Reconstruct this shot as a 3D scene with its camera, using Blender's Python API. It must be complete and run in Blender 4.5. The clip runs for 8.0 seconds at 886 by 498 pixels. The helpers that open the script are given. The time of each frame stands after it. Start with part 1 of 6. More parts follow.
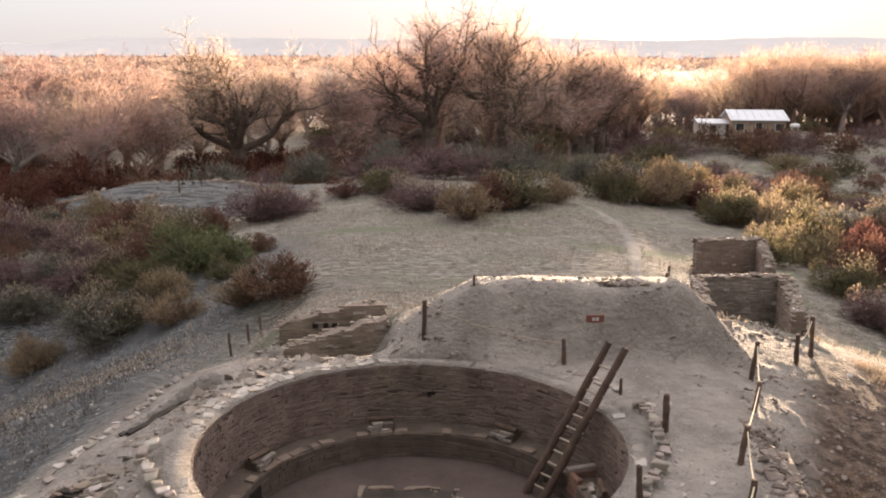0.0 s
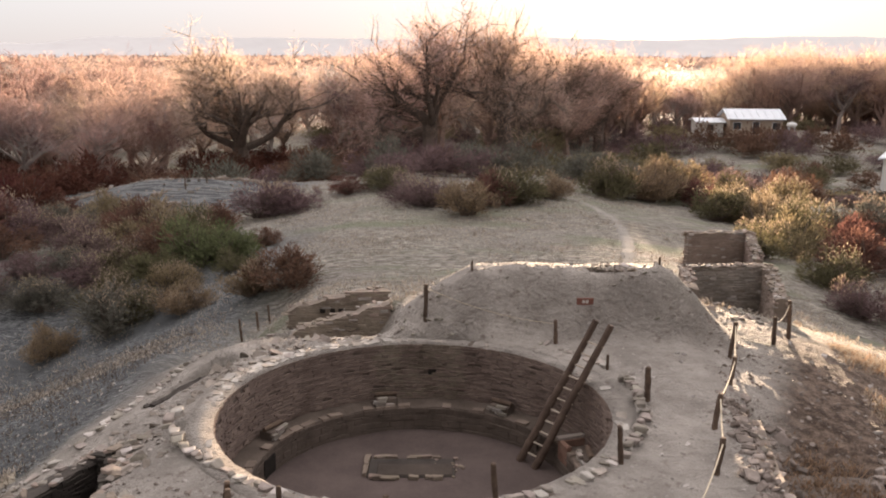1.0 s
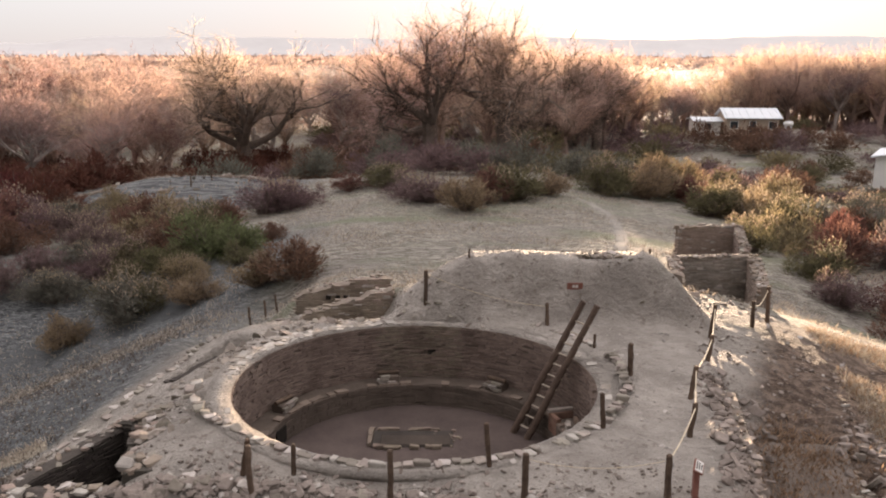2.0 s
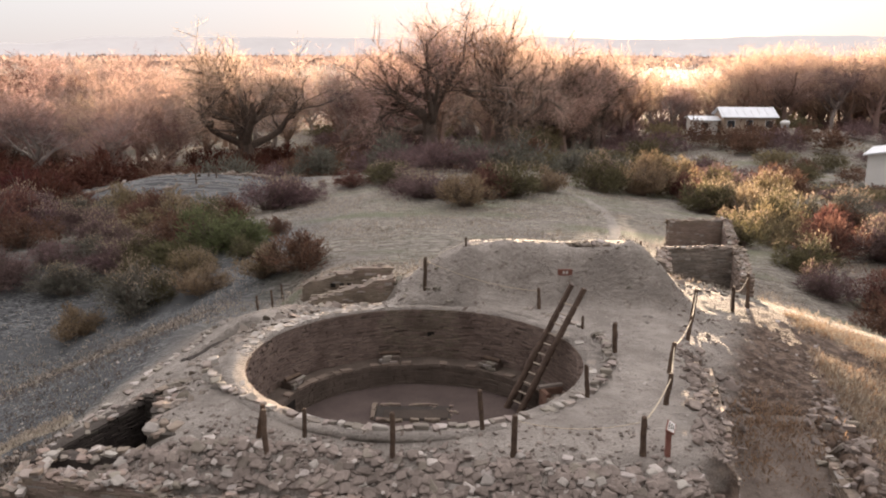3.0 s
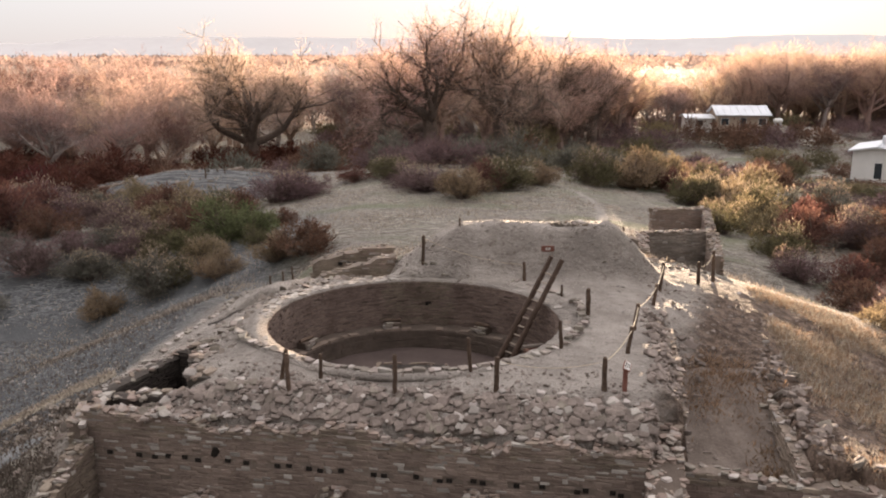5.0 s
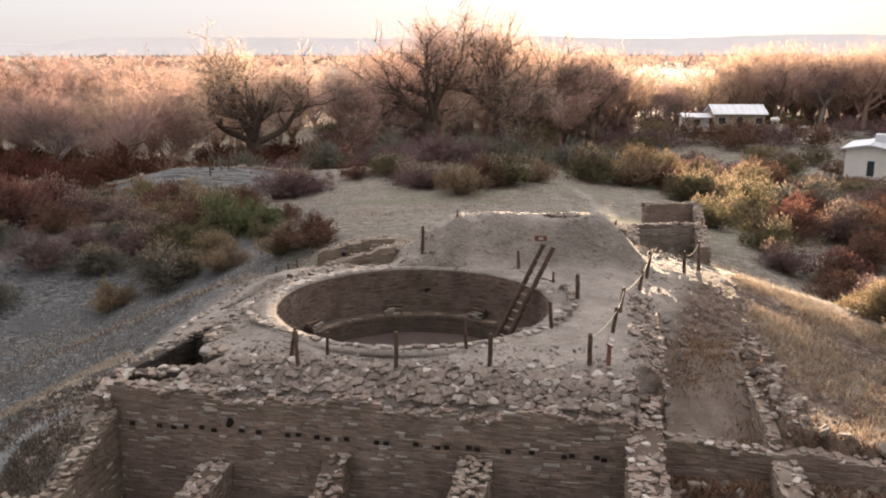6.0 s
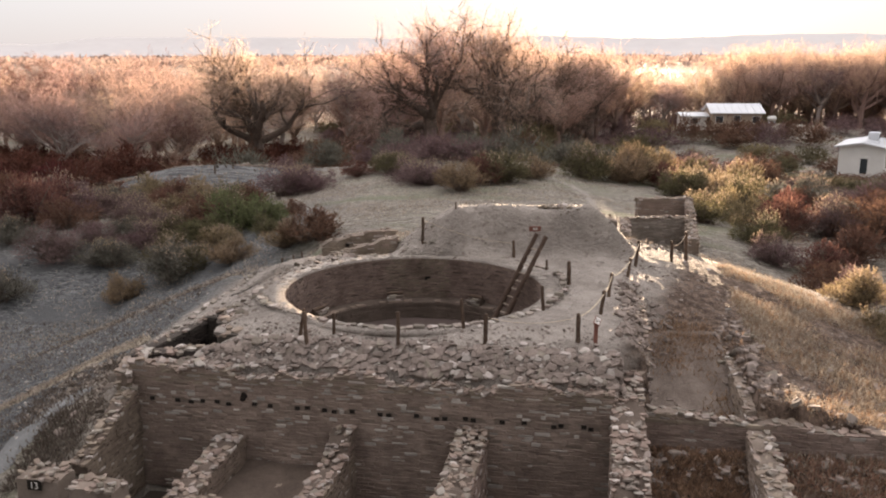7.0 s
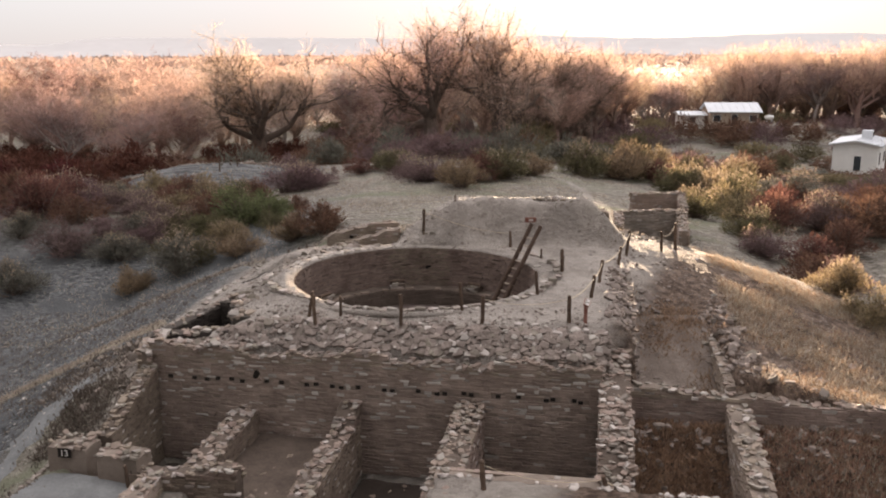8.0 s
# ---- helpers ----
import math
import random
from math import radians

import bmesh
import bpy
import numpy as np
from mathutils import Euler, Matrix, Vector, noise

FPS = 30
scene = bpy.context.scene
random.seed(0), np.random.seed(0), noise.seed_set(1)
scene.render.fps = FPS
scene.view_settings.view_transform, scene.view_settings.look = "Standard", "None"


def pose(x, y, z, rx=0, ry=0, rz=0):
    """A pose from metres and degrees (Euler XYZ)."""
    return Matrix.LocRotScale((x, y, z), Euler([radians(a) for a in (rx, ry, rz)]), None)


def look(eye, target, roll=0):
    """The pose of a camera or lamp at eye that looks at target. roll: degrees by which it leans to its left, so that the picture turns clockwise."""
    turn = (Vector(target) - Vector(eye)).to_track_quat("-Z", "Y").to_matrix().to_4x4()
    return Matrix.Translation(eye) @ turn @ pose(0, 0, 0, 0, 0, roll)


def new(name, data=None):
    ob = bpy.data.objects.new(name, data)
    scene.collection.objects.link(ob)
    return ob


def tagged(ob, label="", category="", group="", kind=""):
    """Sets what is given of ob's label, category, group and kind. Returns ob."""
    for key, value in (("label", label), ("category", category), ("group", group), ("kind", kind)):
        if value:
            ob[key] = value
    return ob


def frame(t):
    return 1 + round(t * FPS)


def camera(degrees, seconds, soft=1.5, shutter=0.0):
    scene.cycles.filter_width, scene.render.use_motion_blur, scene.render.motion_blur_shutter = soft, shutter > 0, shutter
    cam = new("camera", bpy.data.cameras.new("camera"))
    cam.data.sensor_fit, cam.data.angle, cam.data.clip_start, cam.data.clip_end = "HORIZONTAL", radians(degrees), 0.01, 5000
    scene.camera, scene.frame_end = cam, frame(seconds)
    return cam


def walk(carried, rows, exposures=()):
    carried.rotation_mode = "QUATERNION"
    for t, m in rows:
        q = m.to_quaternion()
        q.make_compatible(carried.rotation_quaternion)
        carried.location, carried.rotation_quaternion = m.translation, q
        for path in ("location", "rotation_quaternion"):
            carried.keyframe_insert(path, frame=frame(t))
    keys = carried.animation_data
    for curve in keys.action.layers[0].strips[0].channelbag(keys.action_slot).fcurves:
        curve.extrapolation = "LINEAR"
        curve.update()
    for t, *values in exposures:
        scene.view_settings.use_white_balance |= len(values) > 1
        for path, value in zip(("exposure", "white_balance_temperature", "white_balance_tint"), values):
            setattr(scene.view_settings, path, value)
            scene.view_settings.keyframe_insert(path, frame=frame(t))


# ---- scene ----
cam = camera(54.0, 8.0, soft=2.0)
# seconds, x, y, z, tilt from straight down, lean, heading
ROWS = [
    (0.0, 0.548, -15.156, 7.061, 77.281, -0.14, -0.079),
    (0.5, 0.545, -15.913, 7.073, 77.269, -0.13, -0.07),
    (1.0, 0.552, -16.677, 7.086, 77.259, -0.117, -0.061),
    (1.5, 0.567, -17.449, 7.098, 77.249, -0.103, -0.052),
    (2.0, 0.59, -18.227, 7.111, 77.24, -0.087, -0.043),
    (2.5, 0.619, -19.011, 7.123, 77.232, -0.07, -0.033),
    (3.0, 0.652, -19.799, 7.135, 77.224, -0.05, -0.023),
    (3.5, 0.689, -20.592, 7.145, 77.218, -0.028, -0.013),
    (4.0, 0.727, -21.387, 7.155, 77.212, -0.005, -0.003),
    (4.5, 0.767, -22.186, 7.163, 77.206, 0.021, 0.007),
    (5.0, 0.805, -22.986, 7.17, 77.202, 0.048, 0.018),
    (5.5, 0.842, -23.787, 7.175, 77.198, 0.078, 0.029),
    (6.0, 0.876, -24.588, 7.177, 77.195, 0.109, 0.04),
    (6.5, 0.905, -25.389, 7.177, 77.193, 0.142, 0.052),
    (7.0, 0.929, -26.189, 7.175, 77.192, 0.177, 0.064),
    (7.5, 0.945, -26.986, 7.169, 77.191, 0.214, 0.076),
    (8.0, 0.953, -27.781, 7.16, 77.191, 0.252, 0.088),
]
walk(cam, [(t, pose(x, y, z, tilt, lean, heading)) for t, x, y, z, tilt, lean, heading in ROWS],
     [(0.0, 2.52, 8200, 14), (8.0, 2.52, 8200, 14)])

# ---- sky and sun ----
SUN_AZ, SUN_EL = radians(13.0), radians(3.25)
world = bpy.data.worlds.new("sky")
scene.world = world
world.use_nodes = True
wn, wl = world.node_tree.nodes, world.node_tree.links
wn.clear()
sky = wn.new("ShaderNodeTexSky")
sky.sky_type = "NISHITA"
sky.sun_disc = False
sky.sun_elevation, sky.sun_rotation = SUN_EL, SUN_AZ
sky.altitude, sky.air_density, sky.dust_density, sky.ozone_density = 1700, 1.0, 1.0, 1.0
# thin bright evening haze over the clear sky: whitish at the horizon, bluer overhead,
# brightest on the sun's side, and a warm aureole round the sun
haze = wn.new("ShaderNodeMix")
haze.data_type = "RGBA"
haze.inputs["Factor"].default_value = 0.97
sky_way = wn.new("ShaderNodeTexCoord")
up_part = wn.new("ShaderNodeSeparateXYZ")
wl.new(sky_way.outputs["Generated"], up_part.inputs[0])
veil = wn.new("ShaderNodeMix")
veil.data_type = "RGBA"
veil.inputs["A"].default_value = (0.80, 0.905, 1.14, 1.0)
veil.inputs["B"].default_value = (3.8, 4.2, 5.1, 1.0)
wl.new(up_part.outputs["Z"], veil.inputs["Factor"])
SUN_WAY = Vector((math.sin(SUN_AZ) * math.cos(SUN_EL), math.cos(SUN_AZ) * math.cos(SUN_EL), math.sin(SUN_EL)))
near_sun = wn.new("ShaderNodeVectorMath")
near_sun.operation = "DOT_PRODUCT"
wl.new(sky_way.outputs["Generated"], near_sun.inputs[0])
near_sun.inputs[1].default_value = SUN_WAY
side_glow = wn.new("ShaderNodeMapRange")
side_glow.inputs["From Min"].default_value = -1.0
side_glow.inputs["To Min"].default_value, side_glow.inputs["To Max"].default_value = 0.38, 1.44
wl.new(near_sun.outputs["Value"], side_glow.inputs["Value"])
sided = wn.new("ShaderNodeVectorMath")
sided.operation = "SCALE"
wl.new(veil.outputs["Result"], sided.inputs[0])
wl.new(side_glow.outputs[0], sided.inputs["Scale"])
glow_sum = sided.outputs[0]
for tight, tone in ((45.0, (0.8, 0.66, 0.54)), (700.0, (9.0, 7.4, 5.5))):
    fall = wn.new("ShaderNodeMath")
    fall.operation, fall.use_clamp = "POWER", True
    only_ahead = wn.new("ShaderNodeMath")
    only_ahead.operation = "MAXIMUM"
    only_ahead.inputs[1].default_value = 0.0
    wl.new(near_sun.outputs["Value"], only_ahead.inputs[0])
    wl.new(only_ahead.outputs[0], fall.inputs[0])
    fall.inputs[1].default_value = tight
    ring = wn.new("ShaderNodeVectorMath")
    ring.operation = "SCALE"
    ring.inputs[0].default_value = tone
    wl.new(fall.outputs[0], ring.inputs["Scale"])
    total = wn.new("ShaderNodeVectorMath")
    total.operation = "ADD"
    wl.new(glow_sum, total.inputs[0])
    wl.new(ring.outputs[0], total.inputs[1])
    glow_sum = total.outputs[0]
wl.new(glow_sum, haze.inputs["B"])
wbg = wn.new("ShaderNodeBackground")
wbg.inputs["Strength"].default_value = 0.1
wout = wn.new("ShaderNodeOutputWorld")
wl.new(sky.outputs[0], haze.inputs["A"])
wl.new(haze.outputs["Result"], wbg.inputs["Color"])
wl.new(wbg.outputs[0], wout.inputs["Surface"])

sun_data = bpy.data.lights.new("sun", "SUN")
sun_data.energy, sun_data.angle, sun_data.color = 5.0, radians(0.6), (1.0, 0.84, 0.70)
sun = new("sun", sun_data)
sun.matrix_world = look(SUN_WAY * 300, (0, 0, 0))

# ---- materials ----
def material(name, low, high, scale=3.0, fine=40.0, rough=0.9, bump=0.3, spread=0.0, coords="Position", hue=None, bump_dist=0.02):
    """Two colours mixed by noise at two sizes; spread: how far each object or island differs in brightness."""
    m = bpy.data.materials.new(name)
    m.use_nodes = True
    n, l = m.node_tree.nodes, m.node_tree.links
    bsdf = n["Principled BSDF"]
    bsdf.inputs["Roughness"].default_value = rough
    bsdf.inputs["Specular IOR Level"].default_value = 0.13
    if coords == "Position":
        where = n.new("ShaderNodeNewGeometry").outputs["Position"]
    else:
        where = n.new("ShaderNodeTexCoord").outputs["Object"]
    big, small = n.new("ShaderNodeTexNoise"), n.new("ShaderNodeTexNoise")
    for node, size, detail in ((big, scale, 5.0), (small, fine, 6.0)):
        node.inputs["Scale"].default_value, node.inputs["Detail"].default_value = size, detail
        node.inputs["Roughness"].default_value = 0.65
        l.new(where, node.inputs["Vector"])
    both = n.new("ShaderNodeMath")
    both.operation = "MULTIPLY_ADD"
    l.new(small.outputs["Fac"], both.inputs[0])
    both.inputs[1].default_value = 0.5
    l.new(big.outputs["Fac"], both.inputs[2])
    ramp = n.new("ShaderNodeMapRange")
    ramp.inputs["From Min"].default_value, ramp.inputs["From Max"].default_value = 0.5, 1.0
    l.new(both.outputs[0], ramp.inputs["Value"])
    mix = n.new("ShaderNodeMix")
    mix.data_type = "RGBA"
    l.new(ramp.outputs[0], mix.inputs["Factor"])
    mix.inputs["A"].default_value, mix.inputs["B"].default_value = (*low, 1), (*high, 1)
    colour = mix.outputs["Result"]
    if spread:
        geo, info = n.new("ShaderNodeNewGeometry"), n.new("ShaderNodeObjectInfo")
        total, frac = n.new("ShaderNodeMath"), n.new("ShaderNodeMath")
        total.operation, frac.operation = "ADD", "FRACT"
        l.new(geo.outputs["Random Per Island"], total.inputs[0])
        l.new(info.outputs["Random"], total.inputs[1])
        l.new(total.outputs[0], frac.inputs[0])
        level = n.new("ShaderNodeMapRange")
        level.inputs["To Min"].default_value, level.inputs["To Max"].default_value = 1 - spread, 1 + spread
        l.new(frac.outputs[0], level.inputs["Value"])
        hsv = n.new("ShaderNodeHueSaturation")
        l.new(level.outputs[0], hsv.inputs["Value"])
        if hue:
            turn = n.new("ShaderNodeMapRange")
            turn.inputs["To Min"].default_value, turn.inputs["To Max"].default_value = 0.5 - hue, 0.5 + hue
            l.new(info.outputs["Random"], turn.inputs["Value"])
            l.new(turn.outputs[0], hsv.inputs["Hue"])
        l.new(colour, hsv.inputs["Color"])
        colour = hsv.outputs["Color"]
    l.new(colour, bsdf.inputs["Base Color"])
    if bump:
        bn = n.new("ShaderNodeBump")
        bn.inputs["Strength"].default_value, bn.inputs["Distance"].default_value = bump, bump_dist
        l.new(both.outputs[0], bn.inputs["Height"])
        l.new(bn.outputs["Normal"], bsdf.inputs["Normal"])
    return m


def leaf_material(name, low, high, spread=0.35, hue=0.015, through_light=0.5):
    """Foliage that lets some light through."""
    m = material(name, low, high, 1.2, 9.0, 0.85, 0.0, spread, "Object", hue)
    n, l = m.node_tree.nodes, m.node_tree.links
    bsdf = n["Principled BSDF"]
    thin, mix = n.new("ShaderNodeBsdfTranslucent"), n.new("ShaderNodeMixShader")
    source = bsdf.inputs["Base Color"].links[0].from_socket
    l.new(source, thin.inputs["Color"])
    mix.inputs["Fac"].default_value = through_light
    l.new(bsdf.outputs[0], mix.inputs[1])
    l.new(thin.outputs[0], mix.inputs[2])
    l.new(mix.outputs[0], n["Material Output"].inputs["Surface"])
    return m


def ground_material():
    """Bare trodden earth round the ruin, dry matted grass on the plain, both broken by pebbles and dust."""
    m = bpy.data.materials.new("dry_ground")
    m.use_nodes = True
    n, l = m.node_tree.nodes, m.node_tree.links
    bsdf = n["Principled BSDF"]
    bsdf.inputs["Roughness"].default_value = 0.95
    bsdf.inputs["Specular IOR Level"].default_value = 0.15
    where = n.new("ShaderNodeNewGeometry").outputs["Position"]

    def tex(scale, detail=6.0, stretch=None):
        t = n.new("ShaderNodeTexNoise")
        t.inputs["Scale"].default_value, t.inputs["Detail"].default_value, t.inputs["Roughness"].default_value = scale, detail, 0.68
        if stretch:
            mp = n.new("ShaderNodeMapping")
            mp.inputs["Scale"].default_value = stretch
            l.new(where, mp.inputs["Vector"])
            l.new(mp.outputs[0], t.inputs["Vector"])
        else:
            l.new(where, t.inputs["Vector"])
        return t.outputs["Fac"]

    def ramped(value, a, b):
        r = n.new("ShaderNodeMapRange")
        r.inputs["From Min"].default_value, r.inputs["From Max"].default_value = a, b
        r.interpolation_type = "SMOOTHSTEP"
        l.new(value, r.inputs["Value"])
        return r.outputs[0]

    def mixed(fac, a, b):
        x = n.new("ShaderNodeMix")
        x.data_type = "RGBA"
        l.new(fac, x.inputs["Factor"])
        for key, v in (("A", a), ("B", b)):
            if isinstance(v, tuple):
                x.inputs[key].default_value = (*v, 1)
            else:
                l.new(v, x.inputs[key])
        return x.outputs["Result"]

    earth = mixed(ramped(tex(0.55), 0.35, 0.68), (0.225, 0.194, 0.17), (0.375, 0.327, 0.288))
    earth = mixed(ramped(tex(9.0), 0.56, 0.74), earth, (0.40, 0.36, 0.325))
    earth = mixed(ramped(tex(24.0), 0.60, 0.75), earth, (0.12, 0.097, 0.083))
    earth = mixed(ramped(tex(3.4, 9.0), 0.54, 0.72), earth, (0.17, 0.135, 0.115))
    straw = mixed(ramped(tex(2.2, 8.0, (0.6, 1.5, 1.0)), 0.38, 0.64), (0.15, 0.132, 0.11), (0.37, 0.33, 0.28))
    straw = mixed(ramped(tex(0.22), 0.42, 0.66), straw, (0.22, 0.19, 0.167))
    straw = mixed(ramped(tex(13.0, 8.0, (0.5, 1.6, 1.0)), 0.57, 0.72), straw, (0.42, 0.38, 0.315))
    straw = mixed(ramped(tex(4.6, 9.0, (0.55, 1.5, 1.0)), 0.49, 0.60), straw, (0.095, 0.08, 0.065))
    straw = mixed(ramped(tex(8.5, 9.0, (0.6, 1.4, 1.0)), 0.58, 0.68), straw, (0.47, 0.43, 0.36))
    straw = mixed(ramped(tex(0.13, 4.0, (0.6, 1.6, 1.0)), 0.50, 0.66), straw, (0.165, 0.165, 0.115))
    straw = mixed(ramped(tex(0.75, 7.0, (0.45, 1.6, 1.0)), 0.57, 0.70), straw, (0.095, 0.085, 0.066))
    # grass takes over away from the trodden mound
    away = n.new("ShaderNodeVectorMath")
    away.operation = "DISTANCE"
    l.new(where, away.inputs[0])
    away.inputs[1].default_value = (1.0, -2.0, 0.0)
    wobble = n.new("ShaderNodeMath")
    wobble.operation = "MULTIPLY_ADD"
    l.new(tex(0.5), wobble.inputs[0])
    wobble.inputs[1].default_value = 5.0
    l.new(away.outputs["Value"], wobble.inputs[2])
    both = mixed(ramped(wobble.outputs[0], 10.5, 15.0), earth, straw)
    # past the brink the western slope turns to a darker, cooler grey
    past = n.new("ShaderNodeVectorMath")
    past.operation = "DOT_PRODUCT"
    l.new(where, past.inputs[0])
    past.inputs[1].default_value = (-0.93, 0.36, 0.0)
    edge = n.new("ShaderNodeMath")
    edge.operation = "MULTIPLY_ADD"
    l.new(tex(0.8), edge.inputs[0])
    edge.inputs[1].default_value = 1.6
    l.new(past.outputs["Value"], edge.inputs[2])
    sep = n.new("ShaderNodeSeparateXYZ")
    l.new(where, sep.inputs[0])
    reach = n.new("ShaderNodeMath")
    reach.operation = "MULTIPLY"
    l.new(ramped(edge.outputs[0], 8.0, 8.9), reach.inputs[0])
    l.new(ramped(sep.outputs["Y"], 40.0, 22.0), reach.inputs[1])
    side = n.new("ShaderNodeMath")
    side.operation = "MULTIPLY"
    l.new(reach.outputs[0], side.inputs[0])
    l.new(ramped(sep.outputs["X"], -4.8, -8.5), side.inputs[1])
    west_grey = mixed(ramped(tex(4.2, 9.0, (0.6, 1.2, 1.0)), 0.36, 0.64), (0.034, 0.035, 0.036), (0.135, 0.136, 0.137))
    west_grey = mixed(ramped(tex(7.5, 9.0, (0.5, 1.5, 1.0)), 0.53, 0.62), west_grey, (0.25, 0.248, 0.243))
    west_grey = mixed(ramped(tex(0.3), 0.45, 0.65), west_grey, (0.085, 0.086, 0.087))
    both = mixed(side.outputs[0], both, west_grey)
    # stony grey top of the far mound
    mound = n.new("ShaderNodeVectorMath")
    mound.operation = "DISTANCE"
    l.new(where, mound.inputs[0])
    mound.inputs[1].default_value = (-21.0, 52.5, -3.0)
    stony = mixed(ramped(tex(1.6, 8.0, (0.4, 2.2, 1.0)), 0.42, 0.58), (0.06, 0.06, 0.061), (0.17, 0.166, 0.162))
    both = mixed(ramped(mound.outputs["Value"], 12.5, 9.0), both, stony)
    # russet leaf litter between the rope fence and the sunken rooms, out over the eastern bank
    over = n.new("ShaderNodeVectorMath")
    over.operation = "DOT_PRODUCT"
    l.new(where, over.inputs[0])
    over.inputs[1].default_value = (0.93, -0.36, 0.0)
    rim = n.new("ShaderNodeMath")
    rim.operation = "MULTIPLY_ADD"
    l.new(tex(1.1), rim.inputs[0])
    rim.inputs[1].default_value = 1.6
    l.new(over.outputs["Value"], rim.inputs[2])
    spread = n.new("ShaderNodeMath")
    spread.operation = "MULTIPLY"
    l.new(ramped(rim.outputs[0], 7.4, 8.4), spread.inputs[0])
    l.new(ramped(sep.outputs["Y"], 8.5, 4.0), spread.inputs[1])
    litter = mixed(ramped(tex(3.2, 9.0), 0.40, 0.62), (0.062, 0.041, 0.031), (0.185, 0.13, 0.10))
    litter = mixed(ramped(tex(11.0, 8.0), 0.58, 0.70), litter, (0.28, 0.19, 0.135))
    both = mixed(spread.outputs[0], both, litter)
    l.new(both, bsdf.inputs["Base Color"])
    add = n.new("ShaderNodeMath")
    add.operation = "ADD"
    l.new(tex(7.0, 8.0), add.inputs[0])
    l.new(tex(2.2, 8.0, (0.6, 1.5, 1.0)), add.inputs[1])
    bn = n.new("ShaderNodeBump")
    bn.inputs["Strength"].default_value, bn.inputs["Distance"].default_value = 1.0, 0.16
    l.new(add.outputs[0], bn.inputs["Height"])
    l.new(bn.outputs["Normal"], bsdf.inputs["Normal"])
    return m


GROUND = ground_material()
TRAIL = material("trodden_trail", (0.165, 0.145, 0.127), (0.265, 0.235, 0.206), 1.6, 12.0, 0.95, 0.7)
# dry straw with low sunlight put into its tan colour
STRAW_MAT = material("sunlit_tan_straw", (0.12, 0.102, 0.082), (0.36, 0.30, 0.23), 3.2, 26.0, 0.95, 1.0)
STONE = material("sandstone", (0.14, 0.115, 0.097), (0.30, 0.255, 0.218), 1.1, 24.0, 0.92, 0.6, 0.26, "Position", 0.02)
PALE_STONE = material("pale_sandstone", (0.24, 0.208, 0.185), (0.40, 0.355, 0.32), 3.0, 30.0, 0.9, 0.5, 0.28, "Position", 0.015)
WALL_STONE = material("thin_coursed_sandstone", (0.14, 0.105, 0.085), (0.3, 0.235, 0.19), 1.1, 24.0, 0.93, 0.6, 0.13, "Position", 0.015)
# darker copies of wall stone and mud; on the room walls they paint shade
KIVA_STONE = material("dark_brown_masonry", (0.1, 0.073, 0.058), (0.215, 0.165, 0.132), 1.3, 24.0, 0.93, 0.7, 0.16, "Position", 0.015)
KIVA_MORTAR = material("dark_brown_mud", (0.07, 0.052, 0.042), (0.13, 0.10, 0.082), 1.6, 26.0, 0.96, 0.8, 0.0, "Position", None, 0.04)
# near-black copy of the wall masonry: the deep cell's shade is in the colour
CELL_STONE = material("shaded_cell_masonry", (0.028, 0.023, 0.02), (0.075, 0.062, 0.053), 1.3, 24.0, 0.93, 0.7, 0.2, "Position", 0.015)
RUBBLE_STONE = material("muddy_rubble_stone", (0.12, 0.098, 0.082), (0.26, 0.215, 0.182), 2.2, 22.0, 0.94, 0.8, 0.24, "Position", 0.018)
GREY_SILT = material("smooth_grey_silt", (0.085, 0.064, 0.053), (0.20, 0.16, 0.135), 1.4, 15.0, 0.95, 1.0, 0.0, "Position", None, 0.06)
MORTAR = material("mud_mortar", (0.13, 0.102, 0.083), (0.24, 0.19, 0.158), 1.6, 26.0, 0.96, 0.8, 0.0, "Position", None, 0.04)
# near-black floor tone that stands for the deep rooms' shade
ROOM_EARTH = material("shaded_room_floor", (0.035, 0.027, 0.022), (0.07, 0.053, 0.044), 1.2, 20.0, 0.95, 0.6)
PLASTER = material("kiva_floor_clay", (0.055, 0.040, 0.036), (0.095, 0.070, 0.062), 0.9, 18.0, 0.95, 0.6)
WOOD = material("weathered_post_wood", (0.05, 0.033, 0.025), (0.14, 0.095, 0.07), 4.0, 30.0, 0.85, 0.6, 0.25, "Object")
LADDER_WOOD = material("old_ladder_pole", (0.055, 0.036, 0.028), (0.125, 0.085, 0.065), 4.0, 30.0, 0.8, 0.5, 0.1, "Object")
RUNG_WOOD = material("pale_rung_wood", (0.30, 0.24, 0.19), (0.45, 0.37, 0.30), 6.0, 40.0, 0.8, 0.4, 0.1, "Object")
ROPE = material("tan_rope", (0.42, 0.33, 0.23), (0.62, 0.52, 0.40), 12.0, 90.0, 0.9, 0.3)
# near-black stand-in for shade in holes and recesses; also plaque and print
DARK = material("hollow_shade_and_print", (0.015, 0.012, 0.010), (0.03, 0.024, 0.02), 4.0, 30.0, 1.0, 0.0)
RED_CLAY = material("reddened_clay_masonry", (0.11, 0.058, 0.042), (0.21, 0.125, 0.095), 3.0, 26.0, 0.93, 0.7, 0.12)
PALE_SILT = material("pale_swept_silt", (0.09, 0.09, 0.089), (0.185, 0.185, 0.182), 0.9, 14.0, 0.95, 0.9, 0.0, "Position", None, 0.03)
RED_SIGN = material("red_sign_board", (0.17, 0.07, 0.055), (0.25, 0.115, 0.09), 6.0, 50.0, 0.6, 0.1)
